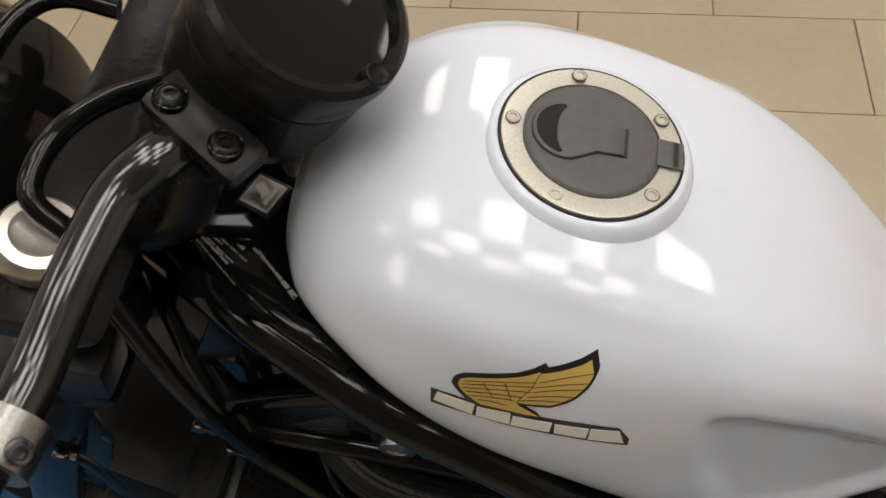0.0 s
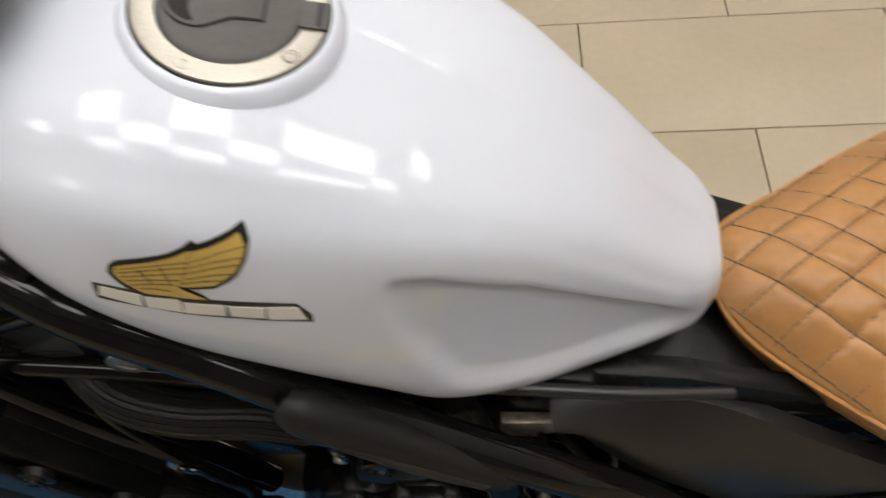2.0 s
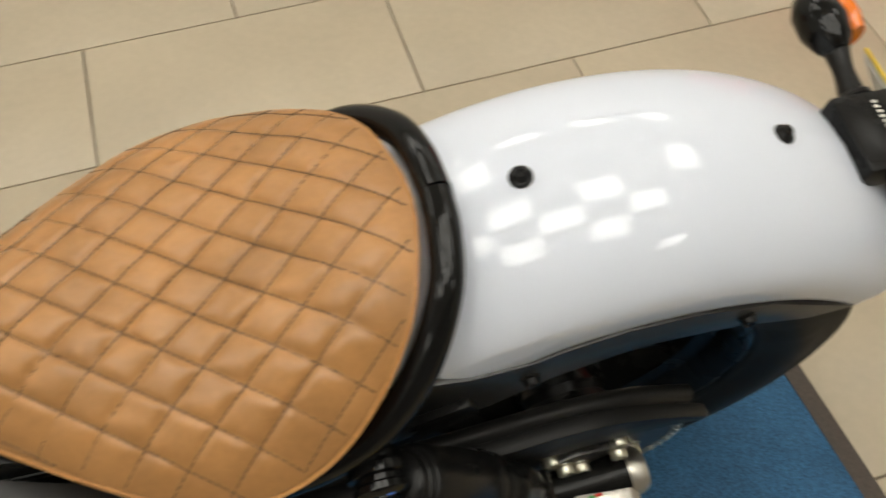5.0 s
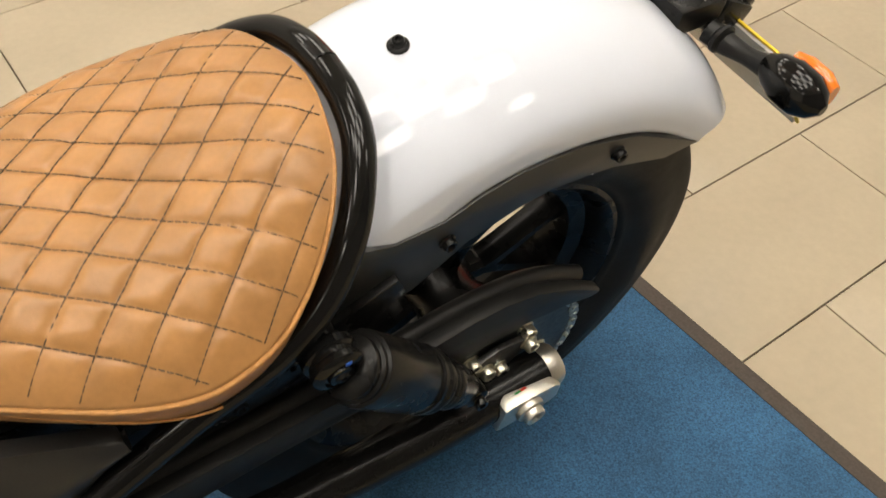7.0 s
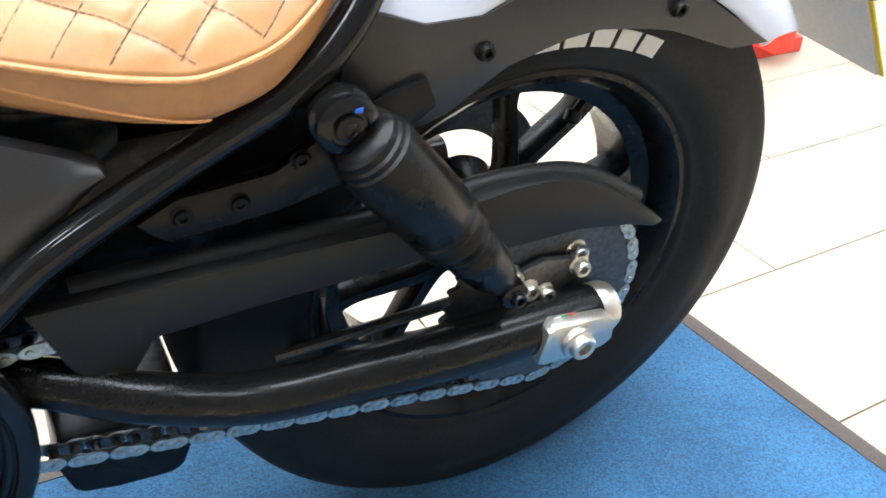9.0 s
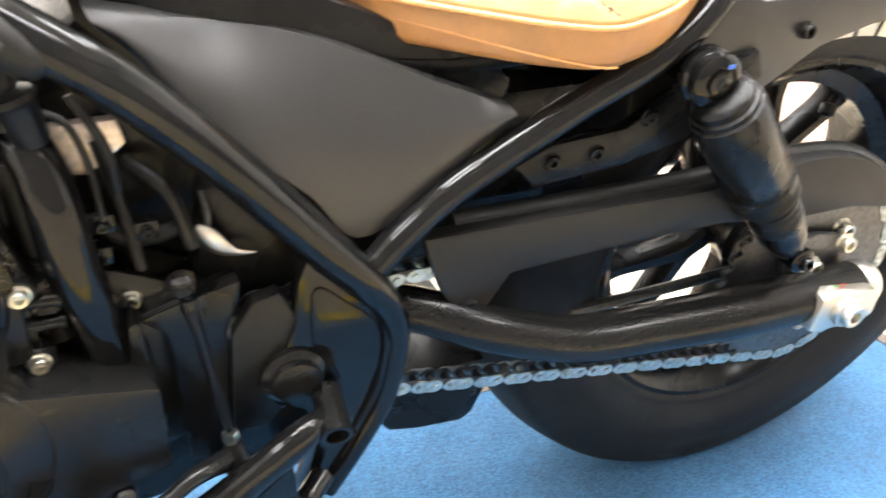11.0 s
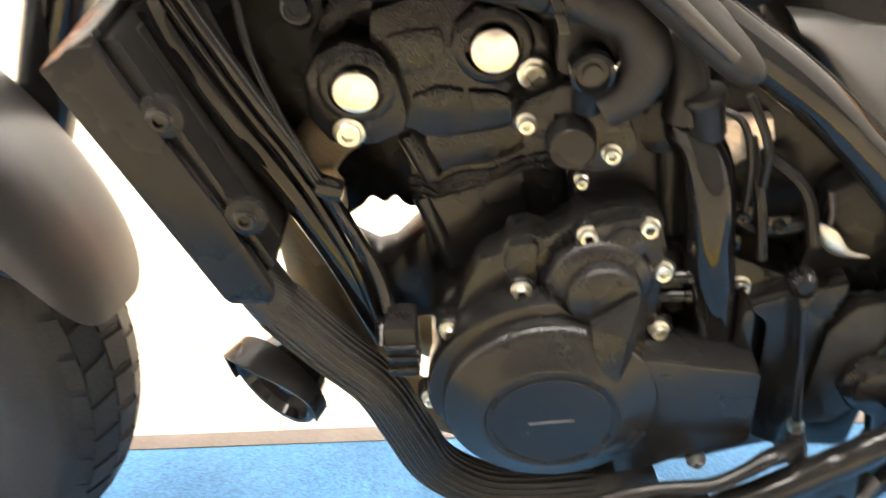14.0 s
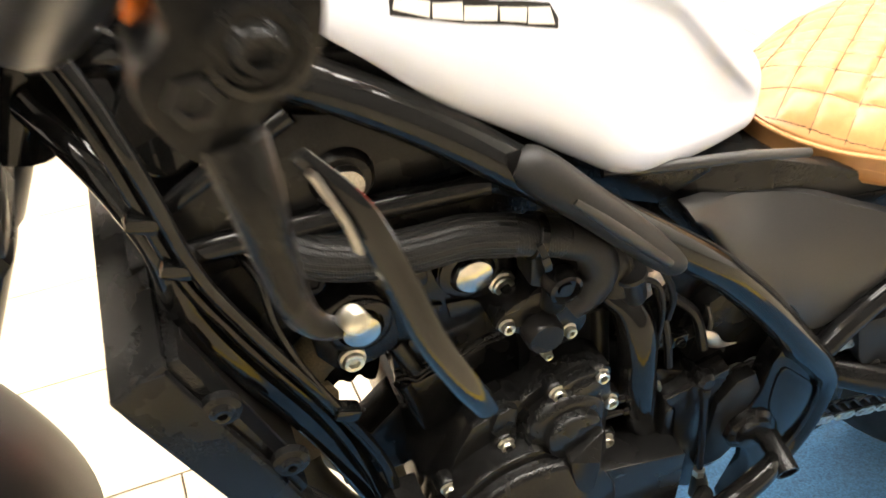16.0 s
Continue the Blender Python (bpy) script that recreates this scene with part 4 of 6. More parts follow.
part("neck_gusset", neck, GLOSS, frame_root, "glossy black neck gusset")
nb = part("neck_badge", box((-0.148, -0.011, 0.8975), (0.026, 0.026, 0.004), 0.003, (0, 2, -22)), INK, frame_root)
part("neck_badge_edge", box((-0.148, -0.011, 0.8992), (0.0212, 0.0212, 0.0015), 0.0015, (0, 2, -22)), PAPER, nb, "silver line round the plate")
part("neck_badge_face", box((-0.148, -0.011, 0.8998), (0.0190, 0.0190, 0.0015), 0.0015, (0, 2, -22)), STEEL, nb, "small grey maker's plate")
part("neck_badge_mark", box((-0.1485, -0.009, 0.9009), (0.011, 0.006, 0.0006), 0, (0, 2, -50)), PAPER, nb)
part("neck_badge_bar", box((-0.1425, -0.0135, 0.9009), (0.0028, 0.013, 0.0006), 0, (0, 2, -22)), PAPER, nb)
slab = bmesh.new()
corners = [(-.205, -.020), (-.165, -.012), (-.100, -.072), (-.120, -.090), (-.152, -.084)]
add_loft(slab, [[V(x, y, 0.868) for x, y in corners], [V(x, y, 0.8875) for x, y in corners]])
part("neck_facet", soften(slab, 0.002), GLOSS, frame_root, "glossy black neck facet with a printed label")
part("neck_edge", tube([(-.158, -.060, .884), (-.140, -.074, .8835), (-.120, -.084, .881), (-.098, -.094, .876), (-.080, -.102, .866)], [0.004, 0.007, 0.008, 0.008, 0.006], 14, 6), GLOSS, frame_root, "rounded glossy edge of the neck")
# rows of fine print on the neck, as plain bars
ROWS = [((-0.185, -0.028), (-0.149, -0.053), 1), ((-0.186, -0.031), (-0.167, -0.043), 1), ((-0.187, -0.033), (-0.157, -0.055), 1), ((-0.187, -0.035), (-0.165, -0.051), 1),
        ((-0.183, -0.038), (-0.16, -0.056), 1.3), ((-0.168, -0.033), (-0.153, -0.045), 2.6), ((-0.186, -0.04), (-0.145, -0.075), 0.6), ((-0.155, -0.037), (-0.113, -0.073), 1.6), ((-0.145, -0.044), (-0.114, -0.075), 1.2)]
for (x0, y0), (x1, y1), w in ROWS:
    d = V(x1 - x0, y1 - y0, 0)
    count = max(2, int(d.length / 0.0075))
    for k in range(count):
        c = V(x0, y0, 0.8880) + d * ((k + 0.45) / count)
        part("label_bar", box(c, (d.length / count * 0.8, 0.0009 * w, 0.0005), 0, (0, 0, math.degrees(math.atan2(d.y, d.x)))), LABEL, frame_root, "pale fine print")
part("frame_cover", tube([(0.046, -0.142, .779), (0.056, -0.146, .773), (0.10, -0.149, .731), (0.165, -0.151, .667), (0.180, -0.150, .653)], [0.010, 0.0155, 0.0150, 0.0135, 0.009], 18, 6), MATT, bike, "matt black plastic frame cover")
cover2 = bpy.data.objects["frame_cover"]
# proud black bead stands in for the shade of a groove
part("cover_groove", tube([(0.078, -0.1612, .752), (0.118, -0.1625, .713), (0.162, -0.1630, .670)], [0.0035, 0.0052, 0.0038], 10, 5), INK, cover2)

# side covers
for s in (-1, 0.5):
    body = part("side_cover", plate([(0.196, .683), (0.215, .690), (0.30, .678), (0.38, .648), (0.46, .612), (0.505, .582), (0.503, .566), (0.388, .478), (0.368, .478), (0.27, .575), (0.20, .655)], s * 0.088, s * 0.070, 0.004), SATIN, bike, "satin black triangular side cover")
crease = [(.206, -.116, .673), (.224, -.109, .667), (.255, -.096, .656), (.287, -.090, .648), (.34, -.096, .636), (.41, -.112, .608), (.484, -.128, .580)]
lower = [(.212, -.118, .660), (.226, -.118, .646), (.25, -.124, .616), (.285, -.130, .578), (.330, -.1325, .535), (.377, -.1325, .492), (.488, -.130, .573)]
bm = bmesh.new()
top_line, low_line = spline(crease, 6), spline(lower, 6)
rings = []
for a, b in zip(top_line, low_line):
    face = [a + (b - a) * k / 12 + V(0, -0.0075 * math.sin(math.pi * k / 12), 0) for k in range(13)]
    rings.append(face + [p + V(0, 0.014, 0) for p in face[::-1]])
add_loft(bm, rings)
part("raised_panel", bm, GREY, bpy.data.objects["side_cover"], "smooth satin black panel")
part("side_rail", tube([(.130, -0.108, .7245), (.16, -0.110, .7205), (.195, -0.110, .7150), (.264, -0.108, .7030), (.33, -0.100, .684)], [0.0035, 0.0048, 0.0048, 0.0048, 0.004], 12, 5), GREY, bike, "straight satin black rail under the tank")
part("battery_tray", box((0.52, 0, 0.52), (0.22, 0.17, 0.10), 0.012), SATIN, bike, "black tray under the seat")
part("air_box", plate([(0.17, .50), (0.16, .60), (0.20, .66), (0.33, .655), (0.44, .60), (0.42, .52), (0.36, .46), (0.26, .46)], -0.082, 0.09, 0.02), SATIN, bike, "black air box behind the engine")
br = part("rear_bracket", plate([(0.50, .52), (0.53, .535), (0.60, .54), (0.66, .575), (0.72, .595), (0.73, .57), (0.66, .52), (0.60, .505), (0.52, .498)], -0.118, -0.105, 0.003), SATIN, bike, "black bracket under the seat")
for x, z in ((0.532, .521), (0.573, .522), (0.62, .548)):
    bolt("bolt", (x, -0.118, z), (0, -1, 0), 0.0065, 0.005, SATIN, br)
part("inner_panel", plate([(.345, .40), (.345, .49), (.375, .505), (.42, .50), (.50, .56), (.66, .58), (.70, .50), (.62, .44)], -0.072, -0.060, 0.004), SATIN, bike, "black inner side panel")
part("inner_plate", plate([(-.04, .812), (.12, .712), (.10, .695), (-.02, .748)], -0.094, -0.070, 0.004), SATIN, bike, "black inner frame plate")
# added black filler, keeps bright floor from showing under the tank edge
part("tank_underside", plate([(-.11, .862), (-.045, .856), (0, .830), (.05, .801), (.10, .767), (.14, .735), (.19, .708), (.235, .697), (.24, .690), (.19, .67), (.12, .70), (.05, .75), (-.02, .79), (-.11, .83)], -0.098, -0.088, 0.003), SATIN, bike, "black filler panel under the tank")
# made-up dark block that closes the lower part of a bright gap
part("engine_mount", plate([(-.092, .472), (-.072, .458), (-.058, .462), (-.030, .490), (-.02, .40), (-.09, .395)], -0.070, -0.030, 0.004), CASE, bike, "black filler block closing a gap in front of the engine")
# added to darken a hole above the hose that let the floor through
part("inner_panel", plate([(-.165, .748), (.06, .765), (.16, .68), (.10, .665), (-.02, .685), (-.10, .690), (-.16, .705)], -0.072, -0.062, 0.003), SATIN, bike, "black filler panel closing the gap behind the hose")
part("exhaust_port", plate([(-.115, .61), (-.03, .61), (-.036, .496), (-.048, .488), (-.055, .497), (-.064, .490), (-.074, .497), (-.086, .486), (-.104, .489)], -0.030, -0.008, 0.002, 3), CASE, bike, "black exhaust port casting")
# unseen slab added to block the carpet's blue between the tubes
part("air_duct", box((-0.075, 0.0, 0.700), (0.27, 0.122, 0.03), 0.006, (0, -4, 0)), SATIN, bike, "black filler slab between the frame tubes")
# added dark plate filling bright holes beside the cylinder head
part("fan_shroud", plate([(-.170, .705), (-.085, .705), (-.080, .60), (-.105, .555), (-.125, .54)], -0.060, 0.08, 0.004), SATIN, bike, "black filler plate behind the radiator")
# added only to cover a bright reflection on the cylinder's side
part("side_block", plate([(.078, .47), (.082, .605), (.135, .605), (.142, .53), (.12, .48)], -0.104, -0.06, 0.006), HOSE, bike, "black block added to cover a bright cylinder face")
part("neck_plate", plate([(-.205, .80), (-.178, .755), (-.10, .81), (-.085, .858), (-.17, .868)], -0.084, -0.070, 0.003), SATIN, bike, "black plate at the steering neck")
part("neck_emboss", tube([(-0.157, -0.0845, .845), (-0.126, -0.0845, .8275), (-0.1265, -0.0845, .822), (-0.144, -0.0845, .807), (-0.150, -0.0845, .8065), (-0.1585, -0.0845, .812), (-0.161, -0.0845, .820), (-0.160, -0.0845, .842), (-0.157, -0.0845, .845)], 0.0024, 8, 4), SATIN, bike, "raised rib round a sunken panel")
part("inner_fender", plate([(0.60, .42), (0.57, .50), (0.60, .58), (0.64, .60), (0.62, .50), (0.63, .43)], -0.08, 0.08, 0.006), SATIN, bike, "black inner mudguard")

# ---- engine ----
eng = part("crankcase", plate([(-.030, .385), (-.028, .44), (.0, .462), (.06, .50), (.12, .52), (.20, .49), (.26, .46), (.285, .40), (.27, .335), (.20, .305), (.13, .285), (.05, .285), (-.01, .31)], -0.118, 0.14, 0.012), CASE, bike, "black engine crankcase")
# left cover: a stepped casting with bolt posts round its edge
part("left_cover", plate([(-.030, .400), (-.024, .436), (-.012, .455), (-.004, .470), (.002, .488), (.014, .512), (.029, .517), (.033, .529), (.047, .533), (.060, .528), (.070, .536), (.082, .546), (.105, .552), (.126, .553), (.137, .545), (.141, .526), (.144, .512), (.151, .505), (.149, .492), (.143, .488), (.144, .455), (.150, .445), (.150, .39), (.14, .345), (.11, .315), (.06, .304), (.01, .315), (-.022, .352)], -0.136, -0.108, 0.0035), CASE, eng, "black left engine cover")
part("cover_step", plate([(.054, .488), (.058, .503), (.066, .516), (.079, .526), (.083, .537), (.090, .543), (.108, .548), (.124, .550), (.134, .542), (.137, .526), (.139, .514), (.139, .492), (.138, .452), (.100, .440), (.060, .450)], -0.1465, -0.132, 0.003), CASE, eng)
part("cover_post", plate([(.030, .514), (.034, .527), (.047, .531), (.054, .527), (.052, .492), (.046, .483), (.037, .482), (.031, .490)], -0.1425, -0.130, 0.003), CASE, eng)
for x, z in ((-.012, .453), (.0415, .4895), (.087, .5365), (.127, .5415), (.139, .5032), (.141, .447), (-.031, .381)):
    part("bolt_boss", lathe([(0.0112, 0), (0.0108, 0.010), (0.0095, 0.0125), (0.0, 0.0125)], (x, -0.132, z), (0, -1, 0), 20), CASE, eng)
    bolt("engine_bolt", (x, -0.1445, z), (0, -1, 0), 0.0062, 0.0065, ZINC, eng, "yellow zinc-plated socket bolt")
ALT = (.0605, .398)


def drum(theta):
    """Outline of the drum behind the alternator dome: wider from the left round to the top."""
    d = math.degrees(theta)
    return 0.083 + 0.0095 * ease((d - 80) / 6) * ease((215 - d) / 40)


part("alternator_drum", plate([(ALT[0] + drum(t) * math.cos(t), ALT[1] + drum(t) * math.sin(t)) for t in [2 * math.pi * k / 96 for k in range(96)]], -0.1625, -0.130, 0.003), CASE, eng, "stepped black drum behind the cover")
part("alternator_cover", lathe([(0.0805, 0), (0.0805, 0.030), (0.0795, 0.0335), (0.0772, 0.0355), (0.0735, 0.0366), (0.062, 0.0415), (0.0535, 0.0462), (0.0510, 0.0474), (0.0495, 0.0474), (0.0485, 0.0464), (0.0, 0.0468)], (ALT[0], -0.140, ALT[1]), (0, -1, 0), 96), CASE, eng, "round black alternator cover")
part("cover_disc", lathe([(0.0445, 0), (0.0445, 0.0018), (0.0435, 0.0026), (0.0, 0.0030)], (ALT[0], -0.1855, ALT[1]), (0, -1, 0), 72), CASE, eng, "flat black centre disc")
for k, (start, sweep) in enumerate(((-2.35, 0.55), (-1.45, 0.5), (-0.6, 0.2), (0.75, 0.2), (2.6, 0.2))):
    arc = [(ALT[0] + 0.0465 * math.cos(start + sweep * i / 6), -0.1868, ALT[1] + 0.0465 * math.sin(start + sweep * i / 6)) for i in range(7)]
    part("cover_notch", tube(arc, 0.0013, 6, 2), POWDER, eng, "raised tool notch")
part("cover_print", box((.060, -0.1889, .399), (0.034, 0.0006, 0.0013), 0, (0, -4, 0)), CAPGREY, eng, "faint raised print")
part("timing_boss", lathe([(0.0375, 0), (0.0370, 0.007), (0.0345, 0.0105), (0.029, 0.0125), (0.0, 0.0125)], (.0955, -0.144, .4985), (0, -1, 0), 48), CASE, eng, "stepped black timing boss")
part("timing_cover", lathe([(0.0268, 0), (0.0262, 0.008), (0.0250, 0.0105), (0.0232, 0.0115), (0.0, 0.0118)], (.0975, -0.155, .4955), (0, -1, 0), 48), CASE, eng, "round black timing cover")
part("timing_plug", lathe([(0.0145, 0), (0.0138, 0.006), (0.0118, 0.0075), (0.0, 0.0078)], (.1125, -0.145, .5305), (0, -1, 0), 32), CASE, eng)
# faceted wedge that joins the timing cover and the dome
bm = bmesh.new()
shape = [(.1200, -.171, .5015), (.0880, -.1765, .479), (.0885, -.1795, .467), (.0945, -.184, .4395), (.1070, -.1845, .4325), (.1262, -.1695, .470), (.1275, -.163, .486)]
front = [bm.verts.new(p) for p in shape]
back = [bm.verts.new((x, -.140, z)) for x, y, z in shape]
ridge = bm.verts.new((.1125, -.1830, .476))
for i in range(len(shape)):
    j = (i + 1) % len(shape)
    bm.faces.new((front[i], front[j], back[j], back[i]))
    bm.faces.new((front[i], ridge, front[j]))
bm.faces.new(back)
bmesh.ops.recalc_face_normals(bm, faces=bm.faces)
part("cover_wedge", soften(bm, 0.0012, 2, 18), POWDER, eng, "raised faceted wedge rib", 12)
part("sprocket_cover", plate([(.118, .4445), (.126, .4435), (.2085, .4275), (.2115, .424), (.2125, .354), (.207, .349), (.1673, .3375), (.135, .322), (.112, .318), (.108, .36), (.110, .41)], -0.1735, -0.115, 0.006), CASE, eng, "satin black front sprocket cover")
part("cover_wall", plate([(.197, .430), (.2095, .4255), (.2075, .4625), (.2035, .468), (.1985, .464)], -0.150, -0.112, 0.003), CASE, eng)
part("sprocket_panel", plate([(.206, .454), (.2205, .441), (.224, .435), (.230, .309), (.262, .290), (.268, .296), (.271, .354), (.266, .428), (.2765, .459), (.278, .4725), (.237, .463)], -0.132, -0.112, 0.002), CASE, eng, "satin black sprocket side panel")
bm = bmesh.new()
add_loft(bm, [[V(.206, -.130, .4535), V(.2055, -.128, .456), V(.2175, -.104, .4655), V(.219, -.106, .4625)], [V(.237, -.130, .4630), V(.2365, -.128, .4655), V(.2405, -.104, .4715), V(.242, -.106, .4685)]])
part("panel_flap", bm, CASE, eng, "folded top edge of the panel")
# added dark plate: hides the pale chain and stands for the shade there
part("panel_shadow", plate([(.262, .33), (.268, .43), (.285, .455), (.305, .46), (.318, .43), (.315, .36), (.29, .33)], -0.138, -0.124, 0.003), HOSE, eng, "dark plate standing for the shade over the front sprocket")
bolt("engine_bolt", (.204, -0.1175, .464), (0, -1, 0), 0.0062, 0.0065, ZINC, eng, "yellow zinc-plated socket bolt")
part("drain_bolt", add_bolt(lathe([(0.008, 0), (0.008, 0.006), (0.006, 0.008)], (.176, -0.165, .327), (0, -1, 0), 16), (.176, -0.172, .327), (0, -1, 0), 0.004, 0.004), DARKMETAL, eng)
for y, z in ((-.136, .4905), (-.136, .4725)):
    part("hose_stub", lathe([(0.0052, 0), (0.0052, 0.018), (0.0065, 0.019), (0.0065, 0.023), (0.004, 0.024)], (.140, y, z), (1, -0.1, 0.05), 14), GLOSS, eng)
part("link_rod", tube([(.238, -0.146, .488), (.246, -0.147, .43), (.258, -0.146, .345)], 0.0038, 10), POWDER, eng, "thin black shift linkage rod")
part("rod_joint", lathe([(0.006, 0), (0.0095, 0.004), (0.0095, 0.012), (0.005, 0.016)], (.237, -0.153, .489), (0, 1, 0), 18), POWDER, eng)
part("rod_collar", lathe([(0.0055, 0), (0.006, 0.001), (0.006, 0.010), (0.0045, 0.011)], (.2395, -0.1465, .478), (0.1, 0, -1), 12), POWDER, eng)
part("rod_nut", lathe([(0.006, 0), (0.0065, 0.001), (0.0065, 0.010), (0.006, 0.011)], (.258, -0.146, .342), (0.08, 0, -1), 6), ZINC, eng)
part("rod_boot", tube([(.259, -0.147, .332), (.260, -0.150, .318), (.260, -0.152, .306)], [0.007, 0.0095, 0.011], 14), HOSE, eng)

cyl = part("cylinder_block", plate([(-.038, .595), (-.036, .549), (-.023, .500), (-.010, .466), (.085, .47), (.080, .53), (.074, .57), (.082, .61), (.05, .625), (-.03, .60)], -0.086, 0.10, 0.005), CASE, bike, "black engine cylinder block")
SEAM = [(-.036, .5495), (-.026, .549), (-.017, .5425), (-.008, .547), (.003, .5515), (.022, .5525), (.034, .5565), (.046, .562), (.076, .566)]
part("gasket_rib", tube([(x, -0.0862, z) for x, z in SEAM], 0.0034, 8), CASE, cyl)
part("gasket_rib", tube([(x, -0.0858, z - 0.0078) for x, z in SEAM], 0.0022, 8), CASE, cyl)
part("cylinder_face", plate([(-.030, .5385), (-.018, .533), (.020, .544), (.046, .553), (.052, .50), (.010, .472), (-.006, .474)], -0.0885, -0.08, 0.003), CASE, cyl)
part("cylinder_face", plate([(-.020, .5925), (.012, .598), (.044, .606), (.048, .571), (.022, .5605), (.000, .559), (-.017, .5515), (-.028, .556)], -0.0885, -0.08, 0.003), CASE, cyl)
part("stud_column", tube([(-.034, -0.086, .588), (-.024, -0.088, .565), (-.019, -0.088, .553)], 0.0085, 14, 4), CASE, cyl)
part("stud_column", tube([(-.028, -0.082, .533), (-.016, -0.084, .495), (-.008, -0.084, .470)], 0.0085, 14, 4), CASE, cyl)
head = part("cylinder_head", plate([(-.060, .600), (-.050, .680), (-.015, .69), (.03, .69), (.068, .668), (.074, .640), (.075, .60), (.05, .596), (.03, .588), (.0, .584), (-.02, .586)], -0.091, 0.10, 0.006), CASE, bike, "black cylinder head")
part("cam_carrier", plate([(-.098, .611), (-.097, .640), (-.086, .656), (-.066, .665), (-.046, .657), (-.036, .640), (-.031, .610), (-.034, .597), (-.052, .589), (-.072, .586), (-.086, .592)], -0.1005, -0.02, 0.003), CASE, head, "eight-sided black cam boss")
part("cam_carrier", plate([(.000, .655), (.004, .672), (.018, .683), (.040, .683), (.060, .668), (.066, .645), (.058, .628), (.036, .624), (.022, .629), (.006, .642)], -0.1005, -0.06, 0.003), CASE, head, "eight-sided black cam boss")
for (x, z, r) in ((-.0625, .6325, 0.0225), (.0285, .6565, 0.0225)):
    part("cam_ring", lathe([(r + 0.004, -0.004), (r + 0.0035, 0.0035), (r, 0.0055), (0.0188, 0.0055), (0.0180, 0.001), (0.0, 0.001)], (x, -0.099, z), (0, -1, 0), 40), CASE, head)
    part("cam_plug", lathe([(0.0160, 0), (0.0160, 0.0068), (0.0146, 0.0088), (0.010, 0.0096), (0.0, 0.0100)], (x, -0.1005, z), (0, -1, 0), 40), PLUG, head, "mirror-bright cam plug")
for x, z in ((-.0715, .6005), (.0535, .637)):
    bolt("head_bolt", (x, -0.1035, z), (0, -1, 0), 0.0088, 0.006, ZINC, head, "zinc-plated head bolt")
part("head_recess", plate([(-.028, .619), (-.016, .6015), (-.003, .6015), (.008, .622), (-.010, .626)], -0.0945, -0.088, 0.002), CASE, head)
part("head_recess", plate([(-.041, .663), (-.026, .667), (-.005, .667), (-.003, .652), (-.012, .640), (-.033, .636)], -0.0945, -0.088, 0.002), CASE, head)
part("head_recess", plate([(.010, .622), (.030, .620), (.046, .612), (.046, .603), (.014, .602)], -0.0945, -0.088, 0.002), CASE, head)
part("valve_cover", plate([(-.10, .645), (-.08, .682), (-.02, .705), (.04, .705), (.07, .685), (.06, .665), (-.05, .655)], -0.07, 0.09, 0.012), CASE, head)
part("sensor", add_bolt(tube([(-.095, -0.085, .678), (-.093, -0.10, .688)], 0.010, 12), (-.092, -0.104, .690), (0.1, -1, 0.4), 0.008, 0.006), GLOSS, head, "black sensor plug")

# water pump
pump = part("water_pump", plate([(.038, .612), (.045, .628), (.062, .638), (.085, .640), (.105, .625), (.118, .598), (.112, .582), (.095, .576), (.075, .585), (.06, .60)], -0.128, -0.085, 0.006, 3), CASE, bike, "black water pump housing")
part("pump_cap", lathe([(0.0165, 0), (0.0160, 0.014), (0.014, 0.017), (0.0, 0.017)], (.075, -0.127, .6035), (0, -1, 0), 36), SATIN, pump)
for x, z in ((.047, .6155), (.102, .590), (.083, .570)):
    bolt("pump_bolt", (x, -0.128, z), (0, -1, 0), 0.0054 if z > .58 else 0.0040, 0.0065, ZINC, pump, "yellow zinc-plated socket bolt")
part("outlet", tube([(.085, -0.128, .625), (.087, -0.134, .652)], [0.010, 0.012], 16), SATIN, pump)
part("pump_elbow", tube([(.094, -0.138, .628), (.110, -0.138, .640), (.118, -0.137, .660), (.108, -0.136, .685), (.086, -0.134, .697)], [0.012, 0.0145, 0.0155, 0.0155, 0.0155], 18, 6), MATT, pump, "satin black plastic water elbow")
part("elbow_boss", lathe([(0.014, -0.012), (0.0132, 0.004), (0.0105, 0.0055), (0.0095, 0.002), (0.006, 0.002), (0.0058, 0.004), (0.0, 0.004)], (.085, -0.146, .658), (0, -1, 0), 30), GLOSS, pump)
part("elbow_web", plate([(.066, .698), (.10, .700), (.108, .66), (.092, .635), (.066, .65)], -0.128, -0.10, 0.003), HOSE, pump)
hose = part("radiator_hose", tube([(-.150, -0.02, .725), (-.142, -0.060, .735), (-.120, -0.095, .733), (-.085, -0.122, .725), (-.039, -0.132, .7205), (.010, -0.132, .7195), (.046, -0.133, .711), (.086, -0.134, .697)], 0.0152, 18, 7), SLEEVE, bike, "braided black radiator hose")
part("hose_rib", ribs([(-.120, -0.095, .733), (-.085, -0.122, .725), (-.039, -0.132, .7205), (.010, -0.132, .7195), (.046, -0.133, .711)], 0.0150, 20, 0.0010), SLEEVE, hose)
part("hose_clip", lathe([(0.0165, -0.004), (0.0178, -0.003), (0.0178, 0.003), (0.0165, 0.004)], (.064, -0.1335, .705), (1, 0, -0.35), 24), GLOSS, hose)
part("clip_tab", plate([(.062, .698), (.068, .699), (.071, .686), (.065, .685)], -0.153, -0.150, 0.001), GLOSS, hose)
part("clip_tab", plate([(.058, .710), (.063, .712), (.072, .688), (.068, .686)], -0.1515, -0.149, 0.001), SATIN, hose)
